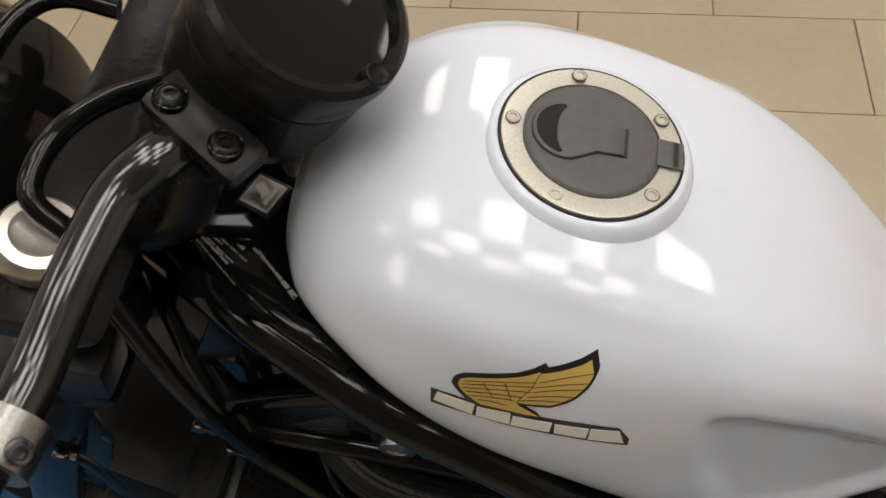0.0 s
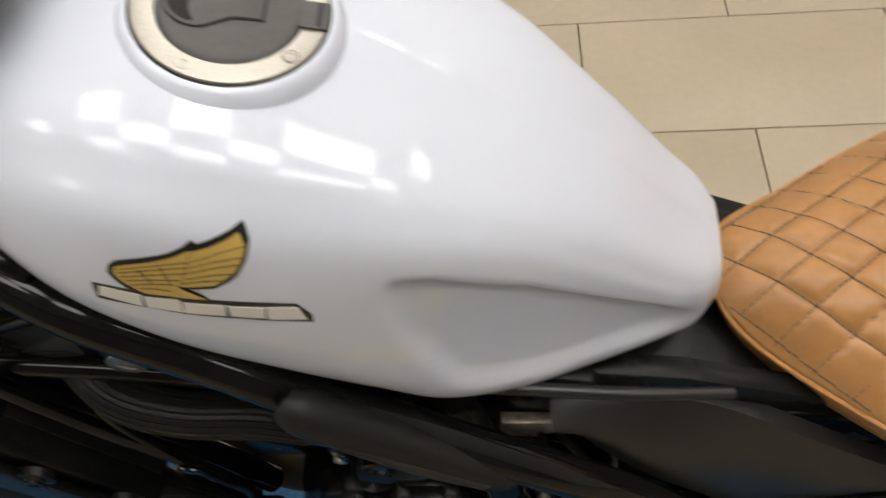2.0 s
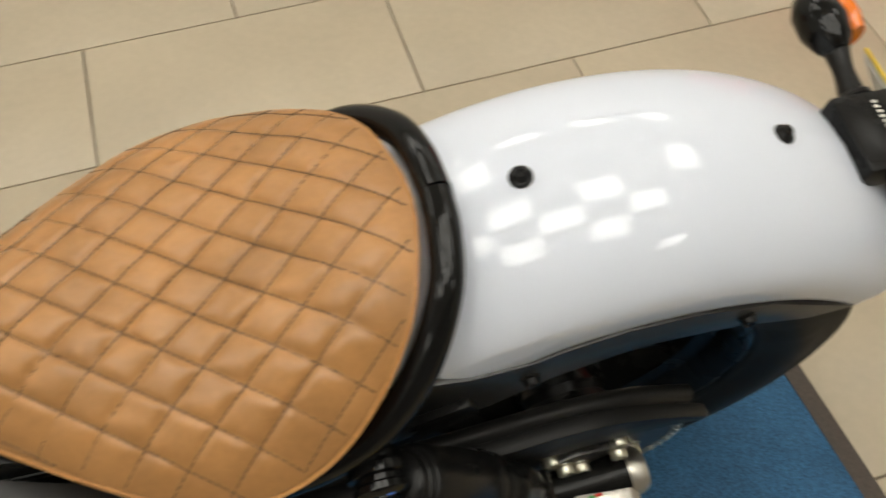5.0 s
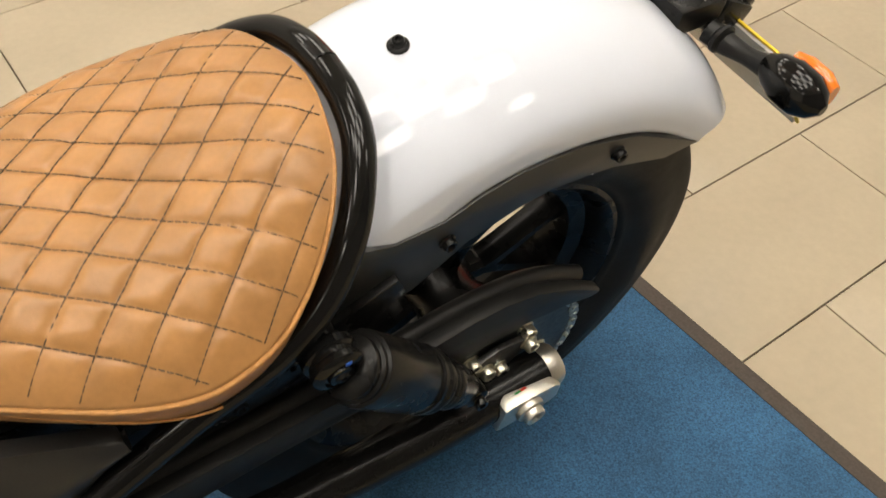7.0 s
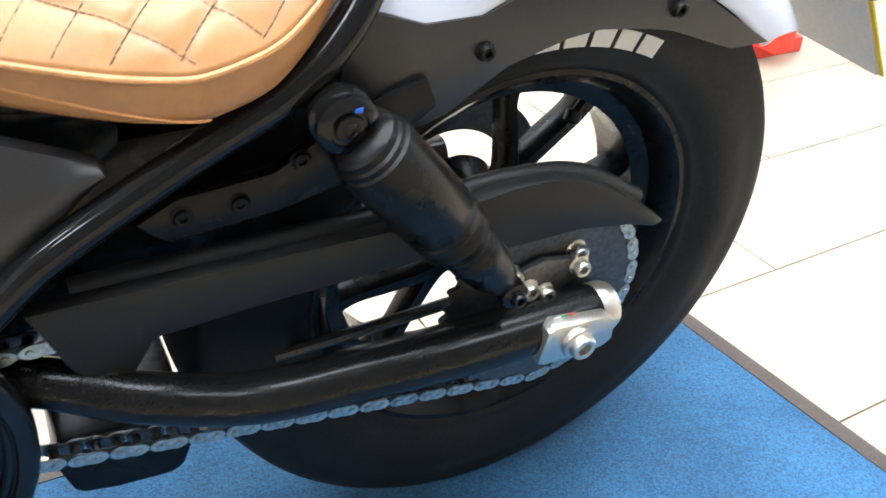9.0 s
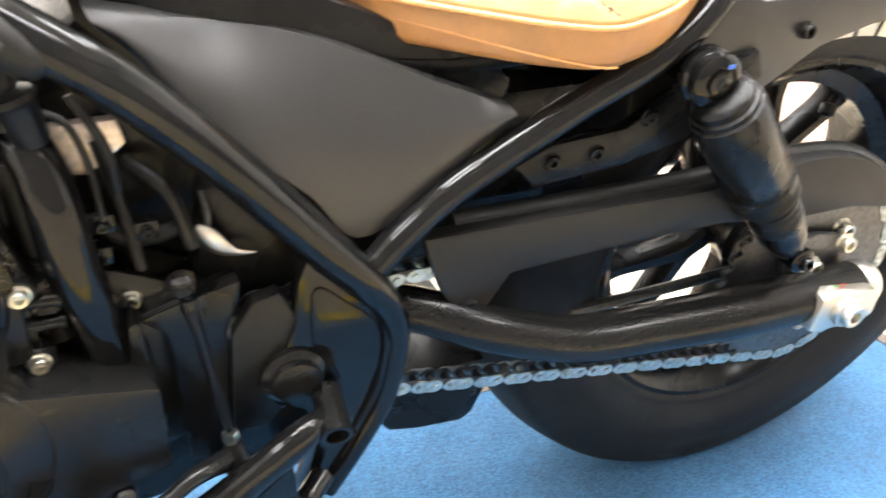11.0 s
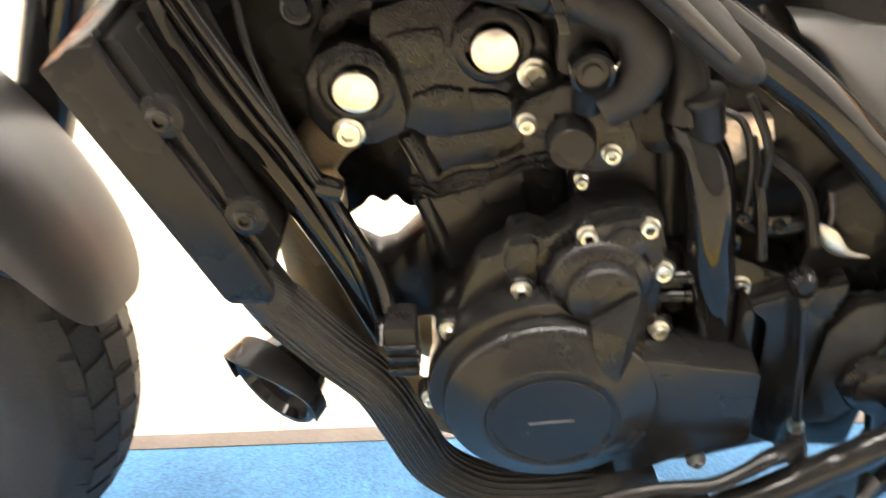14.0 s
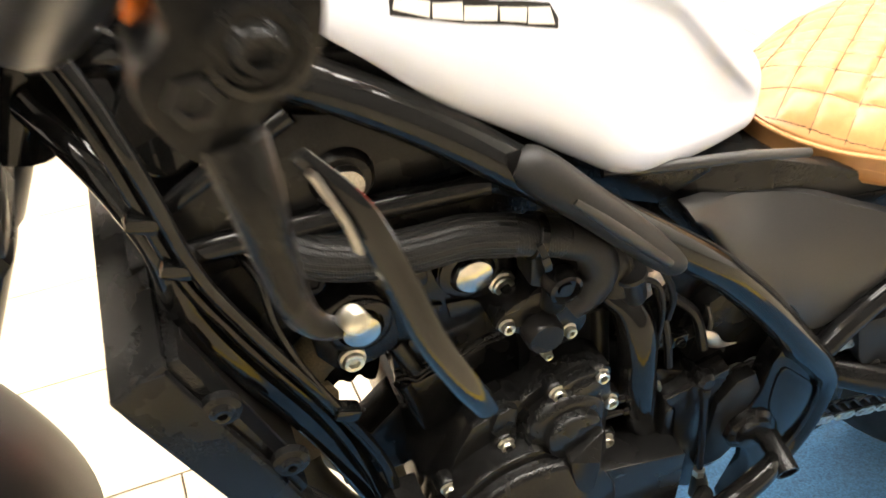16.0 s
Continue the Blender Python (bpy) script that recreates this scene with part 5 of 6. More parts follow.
low = part("lower_hose", tube([(-.160, -0.120, .505), (-.140, -0.128, .470), (-.109, -0.130, .428), (-.076, -0.131, .386), (-.056, -0.131, .334), (-.036, -0.132, .284), (.003, -0.133, .2535), (.050, -0.132, .246), (.102, -0.130, .248), (.153, -0.12, .262)], 0.020, 20, 7), SLEEVE, bike, "ribbed black lower coolant hose")
part("hose_rib", ribs([(-.140, -0.128, .470), (-.109, -0.130, .428), (-.076, -0.131, .386), (-.056, -0.131, .334), (-.036, -0.132, .284), (.003, -0.133, .2535), (.050, -0.132, .246), (.102, -0.130, .248)], 0.0198, 24, 0.0015), SLEEVE, low)
part("intake_pipe", tube([(.150, -0.105, .595), (.163, -0.118, .584), (.169, -0.128, .556), (.172, -0.132, .515), (.179, -0.132, .470), (.189, -0.13, .420)], [0.014, 0.016, 0.0172, 0.0175, 0.0172, 0.015], 20, 6), GLOSS, bike, "glossy black breather pipe")
part("breather_hose", tube([(.140, -0.10, .66), (.150, -0.11, .635), (.150, -0.112, .605)], [0.012, 0.013, 0.015], 14, 5), HOSE, bike, "black rubber breather hose")
part("side_pipe", tube([(.148, -0.09, .57), (.150, -0.10, .50), (.156, -0.11, .44)], 0.012, 14, 5), HOSE, bike)
thr = part("throttle_body", plate([(.12, .585), (.128, .612), (.15, .618), (.17, .60), (.165, .575), (.13, .57)], -0.105, 0.0, 0.006), SATIN, bike, "black throttle body")
part("silver_hook", tube([(.254, -0.11, .509), (.262, -0.112, .502), (.270, -0.112, .491), (.281, -0.112, .484), (.295, -0.112, .481)], [0.004, 0.0075, 0.0070, 0.0035, 0.001], 10, 5, 0.5), STEEL, bike, "bare metal bracket tip")
part("hook_stem", tube([(.262, -0.10, .532), (.264, -0.106, .518), (.262, -0.11, .506)], 0.0025, 8, 4), DARKMETAL, bike)
plug = part("spark_plug_boot", lathe([(0.006, 0), (0.0145, 0.002), (0.0150, 0.006), (0.0135, 0.008), (0.0125, 0.010), (0.0115, 0.032), (0.008, 0.038), (0.0, 0.038)], (.158, -0.118, .628), (0.22, -0.05, -0.97), 24), HOSE, bike, "black rubber boot with a collar")
part("boot_lead", tube([(.150, -0.105, .665), (.155, -0.114, .645), (.158, -0.118, .630)], 0.0048, 10, 5), HOSE, plug)
part("loop_lead", tube([(.170, -0.115, .612), (.186, -0.122, .604), (.194, -0.124, .575), (.196, -0.122, .535)], 0.0026, 8, 5), HOSE, plug)
part("tank_breather", plate([(.152, .578), (.166, .590), (.215, .590), (.219, .572), (.193, .552), (.172, .556)], -0.0935, -0.0835, 0.002), material("heat_tinted_steel", (0.62, 0.53, 0.45), 0.34, 0.7, grain=0.25, stain=0.3), bike, "pale heat-tinted metal shield behind the hoses")
for pts, r in (([(.20, -0.10, .58), (.21, -0.115, .53), (.215, -0.12, .49)], 0.004), ([(.215, -0.09, .56), (.24, -0.11, .54), (.25, -0.12, .50)], 0.005), ([(.19, -0.115, .62), (.205, -0.12, .585), (.208, -0.115, .55)], 0.0032), ([(.19, -0.10, .52), (.215, -0.105, .505), (.25, -0.105, .51)], 0.006)):
    part("wiring", tube(pts, r, 8, 6), HOSE, bike, "thin black wiring lead")
for x, z in ((.195, .53), (.19, .505), (.222, .52)):
    part("connector", add_bolt(box((x, -0.115, z), (0.016, 0.012, 0.014), 0.002), (x, -0.122, z), (0, -1, 0), 0.004, 0.004), GLOSS, bike)
con = part("stator_connector", box((-.048, -0.140, .440), (0.024, 0.03, 0.05), 0.003), SATIN, bike, "black ribbed connector block")
for k in range(3):
    part("connector_rib", box((-.048, -0.156, .425 + 0.012 * k), (0.024, 0.004, 0.003), 0.001), POWDER, con)
part("coil_spring", lathe([(0.007, 0), (0.009, 0.002), (0.007, 0.004), (0.009, 0.006), (0.007, 0.008), (0.009, 0.010), (0.007, 0.012), (0.009, 0.014), (0.007, 0.016), (0.009, 0.019), (0.006, 0.022)], (-.061, -0.137, .437), (0.1, 0, 1), 18), GLOSS, con)
for y in (-0.062, 0.03):
    part("exhaust_header", tube([(-.060, y, .595), (-.096, y, .575), (-.122, y, .530), (-.128, y, .47), (-.118, y, .40), (-.065, y, .30), (.03, y * 0.8, .250), (.2, 0.03, .235), (.42, 0.06, .235)], 0.0205, 16, 7), FOAM, bike, "brown heat-tinted exhaust header")
part("header_shield", plate([(-.135, .545), (-.090, .560), (-.085, .525), (-.100, .49), (-.118, .47)], -0.086, -0.080, 0.002, 2), FOAM, bike, "brown rough heat shield")
# added filler, shuts out bright floor between crankcase and pivot plate
part("pivot_block", plate([(.25, .45), (.26, .53), (.31, .56), (.36, .52), (.37, .44), (.34, .38), (.29, .37)], -0.10, 0.08, 0.01), SATIN, bike, "black filler block behind the gearbox")
part("sump", plate([(.02, .300), (.05, .255), (.13, .225), (.20, .230), (.26, .250), (.335, .242), (.345, .35), (.1, .34)], -0.096, 0.10, 0.012), CASE, eng)
part("collector_box", plate([(.404, .256), (.412, .222), (.419, .213), (.449, .2055), (.498, .2005), (.510, .208), (.522, .238), (.520, .28), (.41, .285)], -0.075, 0.09, 0.008), SATIN, bike, "black box behind the swingarm pivot")

# ---- radiator ----
rad = part("radiator", plate([(-.222, .676), (-.200, .697), (-.188, .697), (-.127, .525), (-.150, .505), (-.158, .508)], -0.150, 0.10, 0.004), POWDER, bike, "black radiator")
core = part("radiator_core", plate([(-.190, .690), (-.185, .691), (-.128, .531), (-.133, .530)], -0.125, 0.09, 0.0), INK, rad, "dark finned radiator core")
rg = part("radiator_guard", plate([(-.234, .682), (-.228, .664), (-.166, .505), (-.160, .500), (-.134, .500), (-.129, .512), (-.150, .575), (-.158, .595), (-.186, .665), (-.193, .684), (-.198, .699), (-.215, .697)], -0.162, -0.153, 0.003), SATIN, bike, "satin black radiator side guard")
part("top_strip", plate([(-.236, .684), (-.198, .705), (-.196, .699), (-.232, .678)], -0.160, 0.160, 0.002), SATIN, rg, "satin black top strip")
part("front_strip", plate([(-.236, .684), (-.164, .500), (-.158, .500), (-.230, .684)], -0.160, -0.120, 0.002), SATIN, rg)
for x, z in ((-.173, .649), (-.137, .573)):
    part("guard_ear", lathe([(0.0145, 0), (0.014, 0.006), (0.011, 0.007)], (x, -0.154, z), (0, -1, 0), 24), SATIN, rg)
    bolt("guard_bolt", (x, -0.161, z), (0, -1, 0), 0.0068, 0.004, GLOSS, rg)
HORN_AT, HORN_WAY = V(-.163, -0.112, .368), V(-0.55, -0.82, -0.14).normalized()
horn = part("horn", lathe([(0.010, -0.034), (0.026, -0.032), (0.033, -0.024), (0.036, -0.008), (0.0425, -0.004), (0.043, 0.004), (0.040, 0.007), (0.037, 0.006), (0.034, -0.002), (0.020, -0.004), (0.012, 0.0), (0.0, 0.001)], HORN_AT, HORN_WAY, 40), GLOSS, bike, "round black horn below the radiator")
hood = bmesh.new()
hu = HORN_WAY.cross(V(0, 0, 1)).normalized()
hv = hu.cross(HORN_WAY)
rows = []
for k in range(25):
    t = radians(-15 + 210 * k / 24)
    reach = 0.008 + 0.014 * max(0.0, math.sin(t)) ** 2
    d = hu * math.cos(t) + hv * math.sin(t)
    rows.append([HORN_AT + d * 0.0455 - HORN_WAY * 0.008, HORN_AT + d * 0.0475 - HORN_WAY * 0.008, HORN_AT + d * 0.0495 + HORN_WAY * reach, HORN_AT + d * 0.0470 + HORN_WAY * reach])
add_loft(hood, rows)
part("horn_hood", hood, SATIN, horn, "black hood over the horn")
part("horn_stay", tube([(-.142, -0.078, .372), (-.135, -0.075, .42), (-.125, -0.07, .46)], 0.006, 8), DARKMETAL, horn)
part("horn_lead", tube([(-.142, -0.085, .366), (-.112, -0.09, .374)], 0.003, 6), HOSE, horn)
part("horn_lead", tube([(-.142, -0.085, .354), (-.110, -0.09, .362)], 0.003, 6), HOSE, horn)

# ---- foot control ----
peg = part("footpeg_bracket", tube([(.326, -0.170, .357), (.310, -0.181, .357), (.2839, -0.185, .3415), (.2536, -0.185, .3182), (.217, -0.187, .297), (.172, -0.189, .277)], [0.009, 0.0140, 0.0155, 0.0165, 0.0160, 0.0140], 18, 6, 0.8), GLOSS, bike, "glossy black footpeg bracket arm")
part("web", plate([(.180, .276), (.2553, .311), (.296, .342), (.302, .282), (.280, .279), (.263, .252), (.1973, .246)], -0.187, -0.179, 0.003), GLOSS, peg, "flat web between the arms")
part("tube_end", lathe([(0.0122, 0), (0.0122, 0.044), (0.0092, 0.044), (0.0092, 0.010), (0.0, 0.009)], (.335, -0.146, .361), (-0.08, -0.97, -0.20), 28), POWDER, peg, "open tube end")
part("stand_arm", tube([(.330, -0.150, .268), (.298, -0.178, .262), (.268, -0.184, .2535), (.233, -0.186, .248), (.195, -0.188, .251), (.165, -0.19, .262)], 0.0105, 14, 6), GLOSS, peg)
part("stand_end", lathe([(0.0125, 0), (0.0125, 0.020), (0.009, 0.020), (0.008, 0.006), (0.0, 0.006)], (.297, -0.178, .268), (0, -1, -0.2), 24), POWDER, peg)
part("peg_block", plate([(.128, .300), (.150, .312), (.185, .308), (.190, .275), (.170, .245), (.140, .245), (.126, .268)], -0.212, -0.178, 0.006), POWDER, peg)
bolt("peg_bolt", (.155, -0.213, .255), (0, -1, 0), 0.0075, 0.005, ZINC, peg, "bright socket bolt")
part("stand_pivot", lathe([(0.017, 0), (0.017, 0.014), (0.013, 0.016)], (.264, -0.172, .232), (0, -1, 0), 24), GLOSS, peg)
bolt("stand_bolt", (.265, -0.187, .230), (0, -1, 0), 0.0105, 0.006, ZINC, peg, "bright side stand bolt")
part("footpeg", tube([(.165, -0.20, .262), (.165, -0.25, .258), (.165, -0.30, .256)], [0.012, 0.014, 0.014], 14), HOSE, peg, "black rubber footpeg")
lever = part("shift_lever", tube([(.250, -0.170, .338), (.226, -0.185, .346), (.205, -0.192, .338), (.180, -0.198, .3315), (.134, -0.200, .3305), (.093, -0.200, .315), (.052, -0.200, .2895), (.012, -0.200, .2815)], [0.009, 0.007, 0.006, 0.006, 0.0055, 0.0055, 0.0055, 0.0065], 12, 6), POWDER, bike, "satin black gear shift lever")
part("lever_tip", tube([(.010, -0.19, .284), (.010, -0.235, .283)], 0.0075, 12), HOSE, lever)
stand = part("side_stand", tube([(.262, -0.165, .232), (.20, -0.20, .16), (.14, -0.235, .075), (.125, -0.245, .055)], 0.011, 12, 5), POWDER, bike, "black side stand, folded down")
part("stand_foot", box((.118, -0.25, .041), (0.06, 0.035, 0.008), 0.003, (-5, 0, 0)), POWDER, stand)
# ---- front end ----
RAKE = V(-0.43, 0, -0.903).normalized()
for s in (-1, 1):
    top = V(-0.2395 if s < 0 else -0.190, s * (0.0865 if s < 0 else 0.104), 0.945)
    leg = part("fork_leg", lathe([(0.0205, 0), (0.0205, 0.30), (0.027, 0.31), (0.029, 0.33), (0.028, 0.60), (0.024, 0.66)], top, RAKE, 28), GLOSS, bike, "black telescopic fork leg")
    part("fork_cap", lathe([(0.024, -0.004), (0.024, 0.010), (0.021, 0.014), (0.015, 0.0155), (0.012, 0.014), (0.0, 0.014)], top, -RAKE, 32), STEEL, leg, "bare metal fork cap")
    part("fork_shroud", lathe([(0.029, 0.20), (0.031, 0.21), (0.031, 0.30), (0.028, 0.31)], top, RAKE, 28), HOSE, leg)
clampz = part("upper_yoke", plate([(-0.275, 0.0), (-0.225, -0.008), (-0.205, 0.0), (-0.225, 0.02), (-0.27, 0.026)], -0.13, 0.13, 0.008), SATIN, bike, "black upper fork yoke")
clampz.matrix_basis = Matrix.Translation((0.005, 0, 0.915))
part("lower_yoke", plate([(-0.335, .765), (-0.285, .748), (-0.262, .765), (-0.275, .795), (-0.33, .795)], -0.11, 0.11, 0.010), SATIN, bike, "black lower fork yoke")
shell = part("headlamp", lathe([(0.02, -0.012), (0.05, -0.008), (0.085, 0.008), (0.098, 0.035), (0.100, 0.075), (0.094, 0.08), (0.0, 0.09)], (-0.305, 0.01, 0.900), (-0.95, 0, -0.12), 44), GLOSS, bike, "black round headlamp shell")
part("headlamp_lens", lathe([(0.090, 0), (0.07, 0.012), (0.0, 0.022)], (-0.383, 0.01, 0.891), (-0.95, 0, -0.12), 40), GLASS, shell, "clear dark lens")
# steering: the front wheel is turned a little
STEER_DEG = -15.0
HEAD = V(-0.24, 0, 0.85)
STEER = Matrix.Translation(HEAD) @ Matrix.Rotation(radians(STEER_DEG), 4, -RAKE) @ Matrix.Translation(-HEAD)
front_wheel.matrix_basis = STEER
# front fender
bm = bmesh.new()
FP = [(0.079, 0.296), (0.081, 0.312), (0.077, 0.328), (0.060, 0.341), (0.031, 0.348), (0.0, 0.350)]
fp = spline([V(-y, 0, r) for y, r in FP], 4)
fp = fp + [V(-p.x, 0, p.z) for p in fp[::-1][1:]]
rows = []
for k in range(41):
    ro, ri = [], []
    for p in fp:
        c = 1 - abs(p.x) / 0.08
        a = radians(-42 + (42 + 82 - 22 * (1 - max(c, 0)) ** 4) * k / 40)
        ro.append(V(FRONT[0] + p.z * math.sin(a), p.x, FRONT[1] + p.z * math.cos(a)))
        ri.append(V(FRONT[0] + (p.z - 0.004) * math.sin(a), p.x * 0.96, FRONT[1] + (p.z - 0.004) * math.cos(a)))
    rows.append(ro + ri[::-1])
add_loft(bm, rows)
part("front_fender", bm, GREY, bike, "matt black front fender", 50).matrix_basis = STEER

# made-up dark plate that hides the carpet between fork and fender
part("fender_stay", plate([(-.405, .685), (-.338, .665), (-.348, .60), (-.375, .54), (-.43, .45), (-.475, .46)], -0.088, -0.080, 0.003), SATIN, bike, "black filler plate beside the fork leg")

# instrument
G_N = V(0.60, -0.06, 0.80).normalized()
G_C = V(-0.093, 0.009, 1.037)
gauge = part("instrument", lathe([(0.020, -0.105), (0.038, -0.100), (0.048, -0.085), (0.0515, -0.062), (0.052, -0.028), (0.0508, -0.0265), (0.0525, -0.025), (0.0545, -0.006), (0.0535, 0.0), (0.050, 0.003), (0.0465, 0.003), (0.0445, -0.004), (0.0, -0.004)], G_C, G_N, 64), SATIN, bike, "round black instrument housing")
part("gauge_glass", lathe([(0.0445, -0.0045), (0.0445, -0.0025), (0.03, -0.0018), (0.0, -0.0015)], G_C, G_N, 56), GLASS, gauge, "dark display glass")
bp = V(-0.059, -0.014, 1.014)
bp = bp - G_N * (G_N.dot(bp - G_C) - 0.002)
part("gauge_button", lathe([(0.0065, -0.003), (0.0065, 0.0015), (0.0055, 0.0022), (0.0035, 0.0008), (0.0, 0.0006)], bp, G_N, 24), SATIN, gauge, "small black button")
part("gauge_neck", tube([G_C - G_N * 0.075 + V(-0.02, 0, -0.02), V(-0.205, 0, 0.935)], 0.018, 16), SATIN, gauge)

# handlebar with clamps
bar_pts = [(-0.160, 0.0, 0.985), (-0.156, -0.045, 0.992), (-0.163, -0.062, 0.996), (-0.178, -0.082, 0.991), (-0.188, -0.125, 0.981), (-0.196, -0.175, 0.968), (-0.200, -0.24, 0.975), (-0.185, -0.32, 1.005), (-0.165, -0.39, 1.045), (-0.150, -0.43, 1.075)]
bar = part("handlebar", tube(bar_pts, 0.0127, 18, 7), BAR, bike, "glossy black handlebar")
part("bar_right", tube([(x, -y, z) for x, y, z in bar_pts], 0.0127, 14, 7), GLOSS, bar)
part("grip", tube([(-0.178, -0.345, 1.018), (-0.158, -0.41, 1.060), (-0.148, -0.435, 1.078)], 0.017, 16, 6), HOSE, bar, "black rubber grip")
for s in (-1, 1):
    riser = part("bar_clamp", box((-0.142, s * 0.044, 0.999), (0.062, 0.028, 0.018), 0.006, (0, 24, s * 30)), SATIN, bike, "satin black handlebar clamp")
    part("riser", tube([(-0.150, s * 0.047, 0.99), (-0.175, s * 0.05, 0.945), (-0.20, s * 0.05, 0.925)], [0.019, 0.021, 0.021], 18, 5), SATIN, riser)
    for x, y, z in ((-0.1555, 0.0385, 1.0165), (-0.1265, 0.0545, 1.0035)):
        bolt("clamp_bolt", (x, s * y, z), (0.35, s * -0.05, 0.93), 0.0058, 0.0016, POWDER, riser, "black socket bolt")
        part("bolt_ring", lathe([(0.0088, -0.003), (0.0086, 0.0006), (0.0080, 0.0009), (0.0074, 0.0004), (0.0072, -0.001)], (x, s * y, z), (0.35, s * -0.05, 0.93), 28, True), GLOSS, riser, "raised ring round the socket")
sw = part("switch_clamp", tube([(-0.197, -0.188, 0.966), (-0.199, -0.212, 0.968)], 0.0185, 24), SILVER, bar, "bare metal bar clamp")
bolt("clamp_screw", (-0.182, -0.205, 0.976), (0.7, -0.3, 0.5), 0.005, 0.005, DARKMETAL, sw)
# clutch perch and lever
perch = part("lever_perch", plate([(-.150, 1.062), (-.129, 1.060), (-.1250, 1.050), (-.1255, 1.0425), (-.1283, 1.0351), (-.1343, 1.0314), (-.1400, 1.0270), (-.1440, 1.0215), (-.1490, 1.0235), (-.1529, 1.0278), (-.1561, 1.0357), (-.1550, 1.0422), (-.1490, 1.0475)], -0.440, -0.418, 0.003, 2), SATIN, bike, "satin black clutch lever perch")
part("perch_pivot", add_bolt(lathe([(0.0085, 0), (0.0085, 0.0015), (0.0068, 0.002), (0.0065, 0.001), (0.004, 0.001)], (-0.1365, -0.4400, 1.0426), (0, -1, 0), 28), (-0.1365, -0.4405, 1.0426), (0, -1, 0), 0.0040, 0.003), POWDER, perch)
part("perch_nut", lathe([(0.0046, 0), (0.0046, 0.0016), (0.0026, 0.0018), (0.0022, 0.0008), (0.0, 0.0008)], (-0.1473, -0.4398, 1.0356), (0, -1, 0), 6), MATT, perch)
part("perch_arm", tube([(-0.1430, -0.437, 1.026), (-0.1415, -0.440, 1.0150), (-0.1405, -0.440, 1.003), (-0.1385, -0.441, 0.990), (-0.1350, -0.441, 0.9830), (-0.1308, -0.441, 0.9812)], [0.0060, 0.0050, 0.0041, 0.0034, 0.0028, 0.0022], 14, 5), SATIN, perch)
blade = part("clutch_lever", tube([(-0.1335, -0.444, 1.0245), (-0.1255, -0.446, 1.0120), (-0.1190, -0.446, 0.9930), (-0.1135, -0.446, 0.9750), (-0.1060, -0.445, 0.9570), (-0.1000, -0.443, 0.9430)], [0.0018, 0.0030, 0.0033, 0.0034, 0.0034, 0.0026], 14, 6, 0.55), GLOSS, bike, "black clutch lever")
part("lever_edge", tube([(-0.1325, -0.4468, 1.0225), (-0.1285, -0.4482, 1.0130), (-0.1265, -0.4482, 1.0050)], 0.0008, 8), SILVER, blade, "bare pale lever edge")
part("reach_knob", lathe([(0.0026, 0), (0.0026, 0.003), (0.001, 0.004)], (-0.1290, -0.443, 0.9855), (0.3, -1, 0), 14), ZINC, blade, "small bright reach screw")
# amber chip on the perch stands for the front turn signal's lens
part("amber_reflector", box((-0.1525, -0.421, 1.045), (0.003, 0.005, 0.009), 0.001, (0, 15, 0)), AMBER, perch, "amber patch standing for the front turn signal lens")

# cables at the steering head
for pts, r in (([(-0.215, -0.086, 0.955), (-0.235, -0.075, 0.975), (-0.232, -0.044, 0.982), (-0.221, -0.012, 0.975), (-0.20, 0.02, 0.96)], 0.0066),
               ([(-0.36, -0.03, 0.94), (-0.310, 0.01, 0.972), (-0.293, 0.051, 0.978), (-0.275, 0.068, 0.975), (-0.245, 0.07, 0.965)], 0.0065),
               ([(-0.225, -0.085, 0.93), (-0.198, -0.108, 0.88), (-0.1841, -0.120, 0.836), (-0.1765, -0.122, 0.799), (-0.168, -0.122, 0.752), (-0.1574, -0.122, 0.716), (-0.1278, -0.124, 0.649), (-0.0912, -0.124, 0.570), (-0.0640, -0.126, 0.500), (-0.056, -0.132, 0.462)], 0.0055),
               ([(-0.236, -0.080, 0.925), (-0.208, -0.104, 0.88), (-0.195, -0.114, 0.836), (-0.187, -0.116, 0.795), (-0.179, -0.116, 0.752), (-0.169, -0.116, 0.714), (-0.139, -0.118, 0.645), (-0.102, -0.118, 0.565), (-0.078, -0.118, 0.490), (-0.068, -0.118, 0.44)], 0.0048),
               ([(-0.150, -0.070, 0.735), (-0.129, -0.104, 0.709), (-0.1237, -0.116, 0.668), (-0.1102, -0.122, 0.622), (-0.0890, -0.128, 0.572), (-0.066, -0.130, 0.515)], 0.0032),
               ([(-0.30, -0.12, 0.80), (-0.325, -0.125, 0.75), (-0.335, -0.125, 0.70), (-0.335, -0.12, 0.64), (-0.35, -0.115, 0.55)], 0.0038)):
    part("cable", tube(pts, r, 12, 7), GLOSS, bike, "black control cable")
for at in ((-0.333, -0.125, 0.69), (-0.176, -0.120, 0.745), (-0.187, -0.119, 0.785), (-0.086, -0.127, 0.572)):
    part("cable_clip", box(at, (0.02, 0.014, 0.012), 0.003, (0, 25, 0)), GLOSS, bike)
part("wiring_cover", box((-0.278, -0.09, 0.80), (0.04, 0.04, 0.05), 0.008, (0, 15, 0)), HOSE, bike, "black wiring cover")

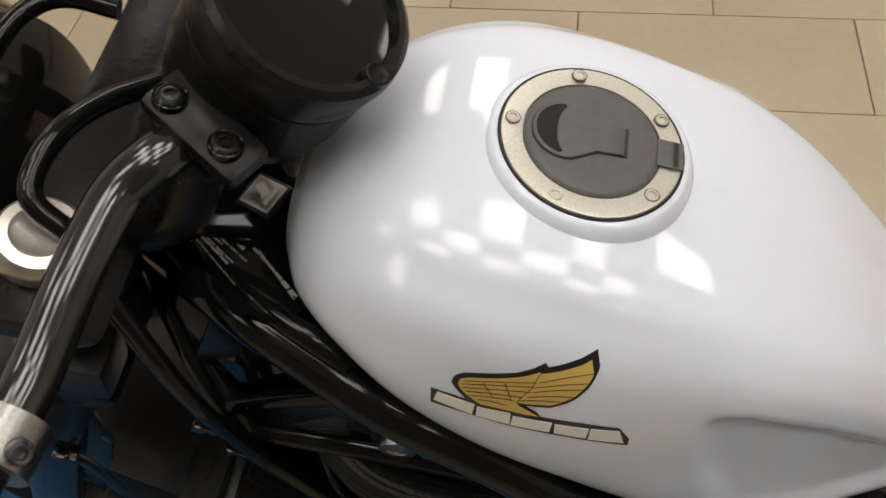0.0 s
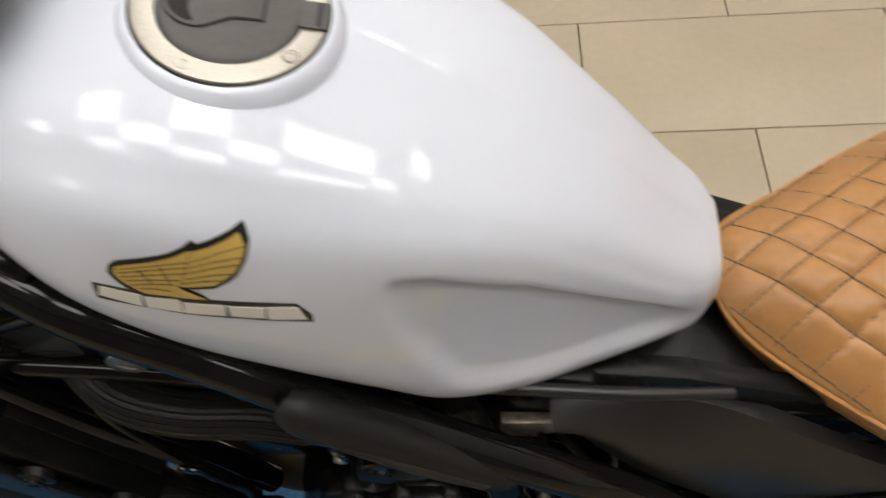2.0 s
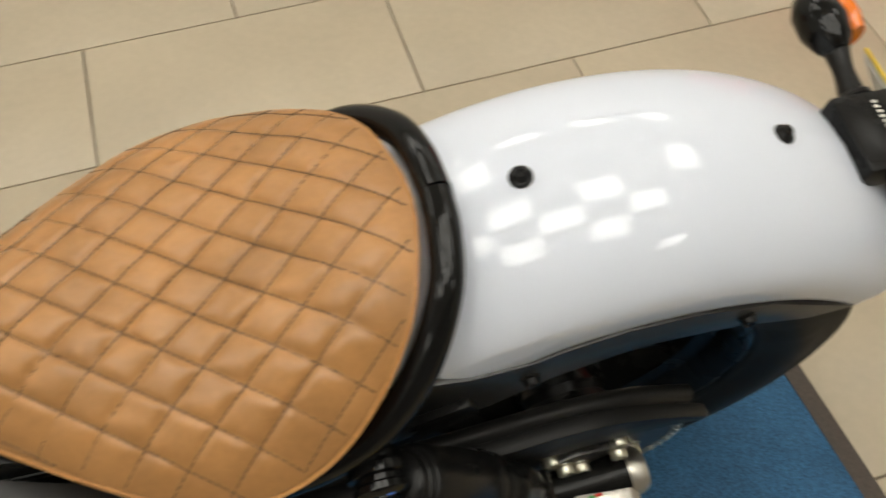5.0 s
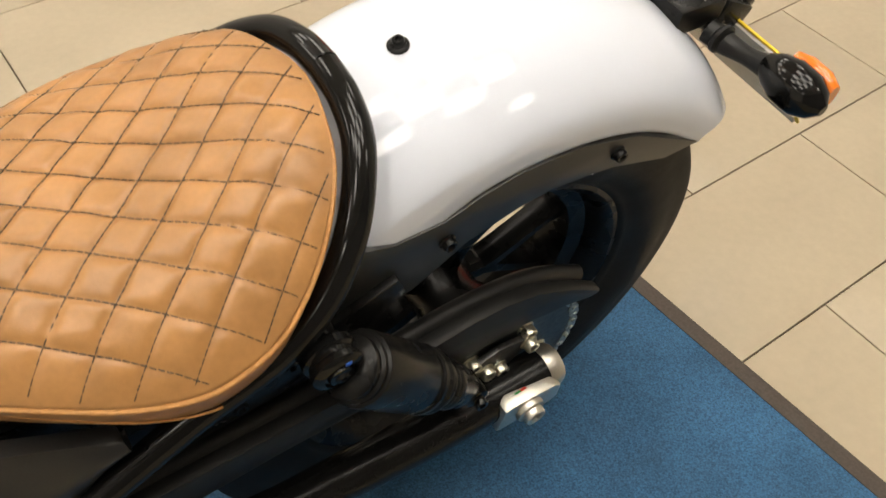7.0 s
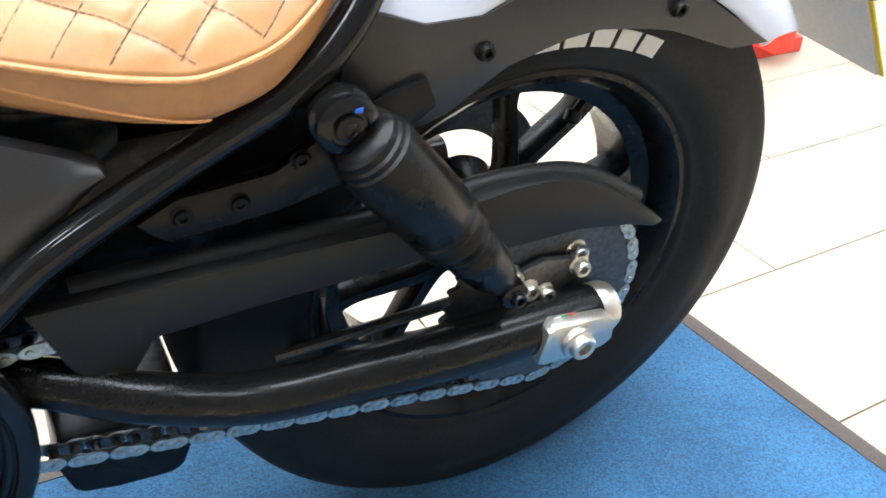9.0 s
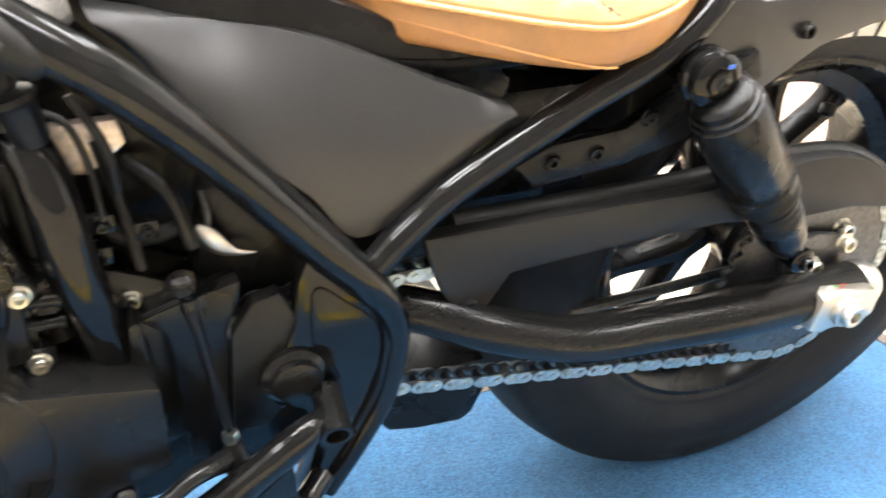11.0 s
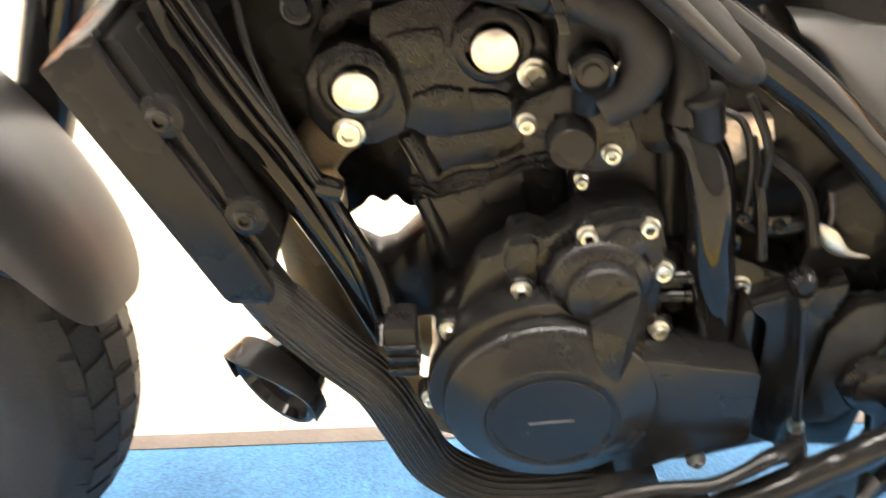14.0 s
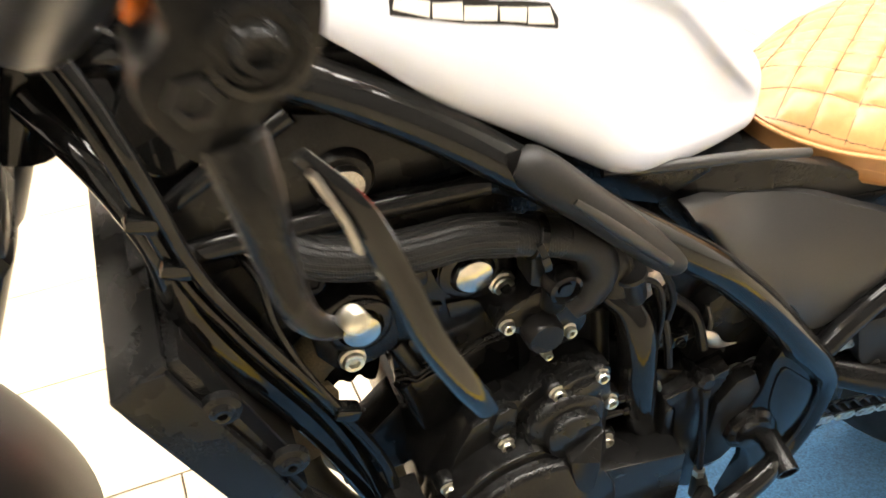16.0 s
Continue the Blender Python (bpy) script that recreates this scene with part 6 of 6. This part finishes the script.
# ---- tail ----
tail = part("tail_bracket", box((1.112, 0.003, 0.650), (0.064, 0.078, 0.030), 0.005, (0, 4, 0)), SATIN, bike, "satin black tail bracket")
part("tail_cover", box((1.166, 0.003, 0.635), (0.050, 0.080, 0.026), 0.004, (0, 28, 0)), SATIN, tail)
for k in range(12):
    part("print_bar", box((1.118, -0.028 + 0.0052 * k, 0.6657), (0.0042, 0.0026, 0.0006), 0, (0, 4, 0)), PAPER, tail, "small white print")
for s in (-1, 1):
    o = V(1.128, s * 0.038, 0.632)
    stem = part("turn_signal", tube([o, o + V(0.004, s * 0.022, -0.002), o + V(0.008, s * 0.050, 0.000), o + V(0.012, s * 0.080, 0.004)], [0.013, 0.012, 0.0095, 0.014], 16, 6), HOSE, bike, "black stalked rear turn signal")
    part("boot_ring", lathe([(0.012, 0), (0.0155, 0.003), (0.0155, 0.007), (0.012, 0.010)], o + V(0.002, s * 0.012, 0), (0, s, 0), 20), HOSE, stem)
    b = o + V(0.020, s * 0.100, 0.006)
    bm = bmesh.new()
    rows = []
    for t, w, h in ((-0.034, 0.011, 0.011), (-0.022, 0.020, 0.019), (-0.004, 0.026, 0.024), (0.018, 0.025, 0.023), (0.032, 0.017, 0.016), (0.040, 0.006, 0.006)):
        rows.append([b + V(-0.006 + w * 0.9 * math.cos(a) - 0.004, s * t, h * math.sin(a)) for a in [2 * math.pi * k / 18 for k in range(18)]])
    add_loft(bm, rows)
    part("signal_shell", bm, GLOSS, stem, "black signal shell")
    bm = bmesh.new()
    rows = []
    for t, w, h in ((-0.020, 0.010, 0.017), (-0.004, 0.014, 0.0225), (0.018, 0.014, 0.0215), (0.031, 0.009, 0.014)):
        rows.append([b + V(0.013 + w * 0.85 * math.cos(a), s * t, h * 0.88 * math.sin(a)) for a in [2 * math.pi * k / 18 for k in range(18)]])
    add_loft(bm, rows)
    part("signal_lens", bm, AMBER, stem, "amber signal lens")
number_plate = part("number_plate", box((0, 0, 0), (0.004, 0.215, 0.150), 0.004), PLATEBACK, bike, "pale-backed number plate with yellow face")
number_plate.matrix_basis = pose(1.217, 0, 0.560, 0, -35, 0)
part("plate_face", box((0.0035, 0, 0), (0.003, 0.222, 0.157), 0.004), YELLOW, number_plate, "yellow plate face")
part("plate_arm", tube([(1.16, 0, 0.63), (1.20, 0, 0.575)], 0.014, 12), SATIN, bike, "black plate holder arm")
part("tail_lamp", lathe([(0.02, 0), (0.026, 0.01), (0.026, 0.03), (0.022, 0.036), (0.0, 0.038)], (1.178, 0, 0.628), (1, 0, 0.1), 28), GLOSS, bike, "small round tail lamp")

# ---- things further off ----
board = tagged(new("display_board"), "red display board standing on the tiled floor", "display board")
part("panel", box((2.2, 1.3, 0.32), (0.06, 0.9, 0.56), 0.01), RED, board, "red board panel")
for y in (0.95, 1.65):
    part("foot", box((2.2, y, 0.02), (0.30, 0.05, 0.04), 0.006), RED, board)
    part("post", box((2.235, y, 0.30), (0.02, 0.04, 0.54), 0.004), RED, board)
cabinet = tagged(new("cabinet"), "orange-brown wooden cabinet on the tiled floor", "cabinet")
part("body", box((-2.15, 2.36, 0.40), (0.88, 0.56, 0.74), 0.006), WOOD, cabinet)
part("top", box((-2.15, 2.35, 0.785), (0.92, 0.62, 0.03), 0.006), WOOD, cabinet)
part("plinth", box((-2.15, 2.37, 0.02), (0.84, 0.52, 0.04), 0.003), WOOD, cabinet)
for x in (-2.365, -1.935):
    door = part("door", box((x, 2.07, 0.40), (0.42, 0.02, 0.70), 0.004), WOOD, cabinet)
    part("handle", tube([(x + 0.12, 2.045, 0.46), (x + 0.12, 2.045, 0.36)], 0.006, 8), STEEL, door, "small metal handle")
# ---- floor tiles ----
tile_mesh = None
turn = pose(*GRID_AT, 0, 0, 0, FLOOR_TURN)
for row in range(-13, 10):
    for col in range(-7, 7):
        shift = 0.3 if row % 2 else 0.0
        at = turn @ V(0.6 * col + 0.3 + shift, 0.3 * row + 0.15, 0)
        if not (-3.12 < at.x < 3.72 and -2.86 < at.y < 3.26):
            continue
        if tile_mesh is None:
            t = part("tile", box((0, 0, -0.005), (0.597, 0.297, 0.01), 0.0012), TILE, floor)
            tile_mesh = t.data
        else:
            t = new("tile", tile_mesh)
            t.parent = floor
        t.matrix_basis = Matrix.Translation(at) @ pose(0, 0, 0, 0, 0, FLOOR_TURN)
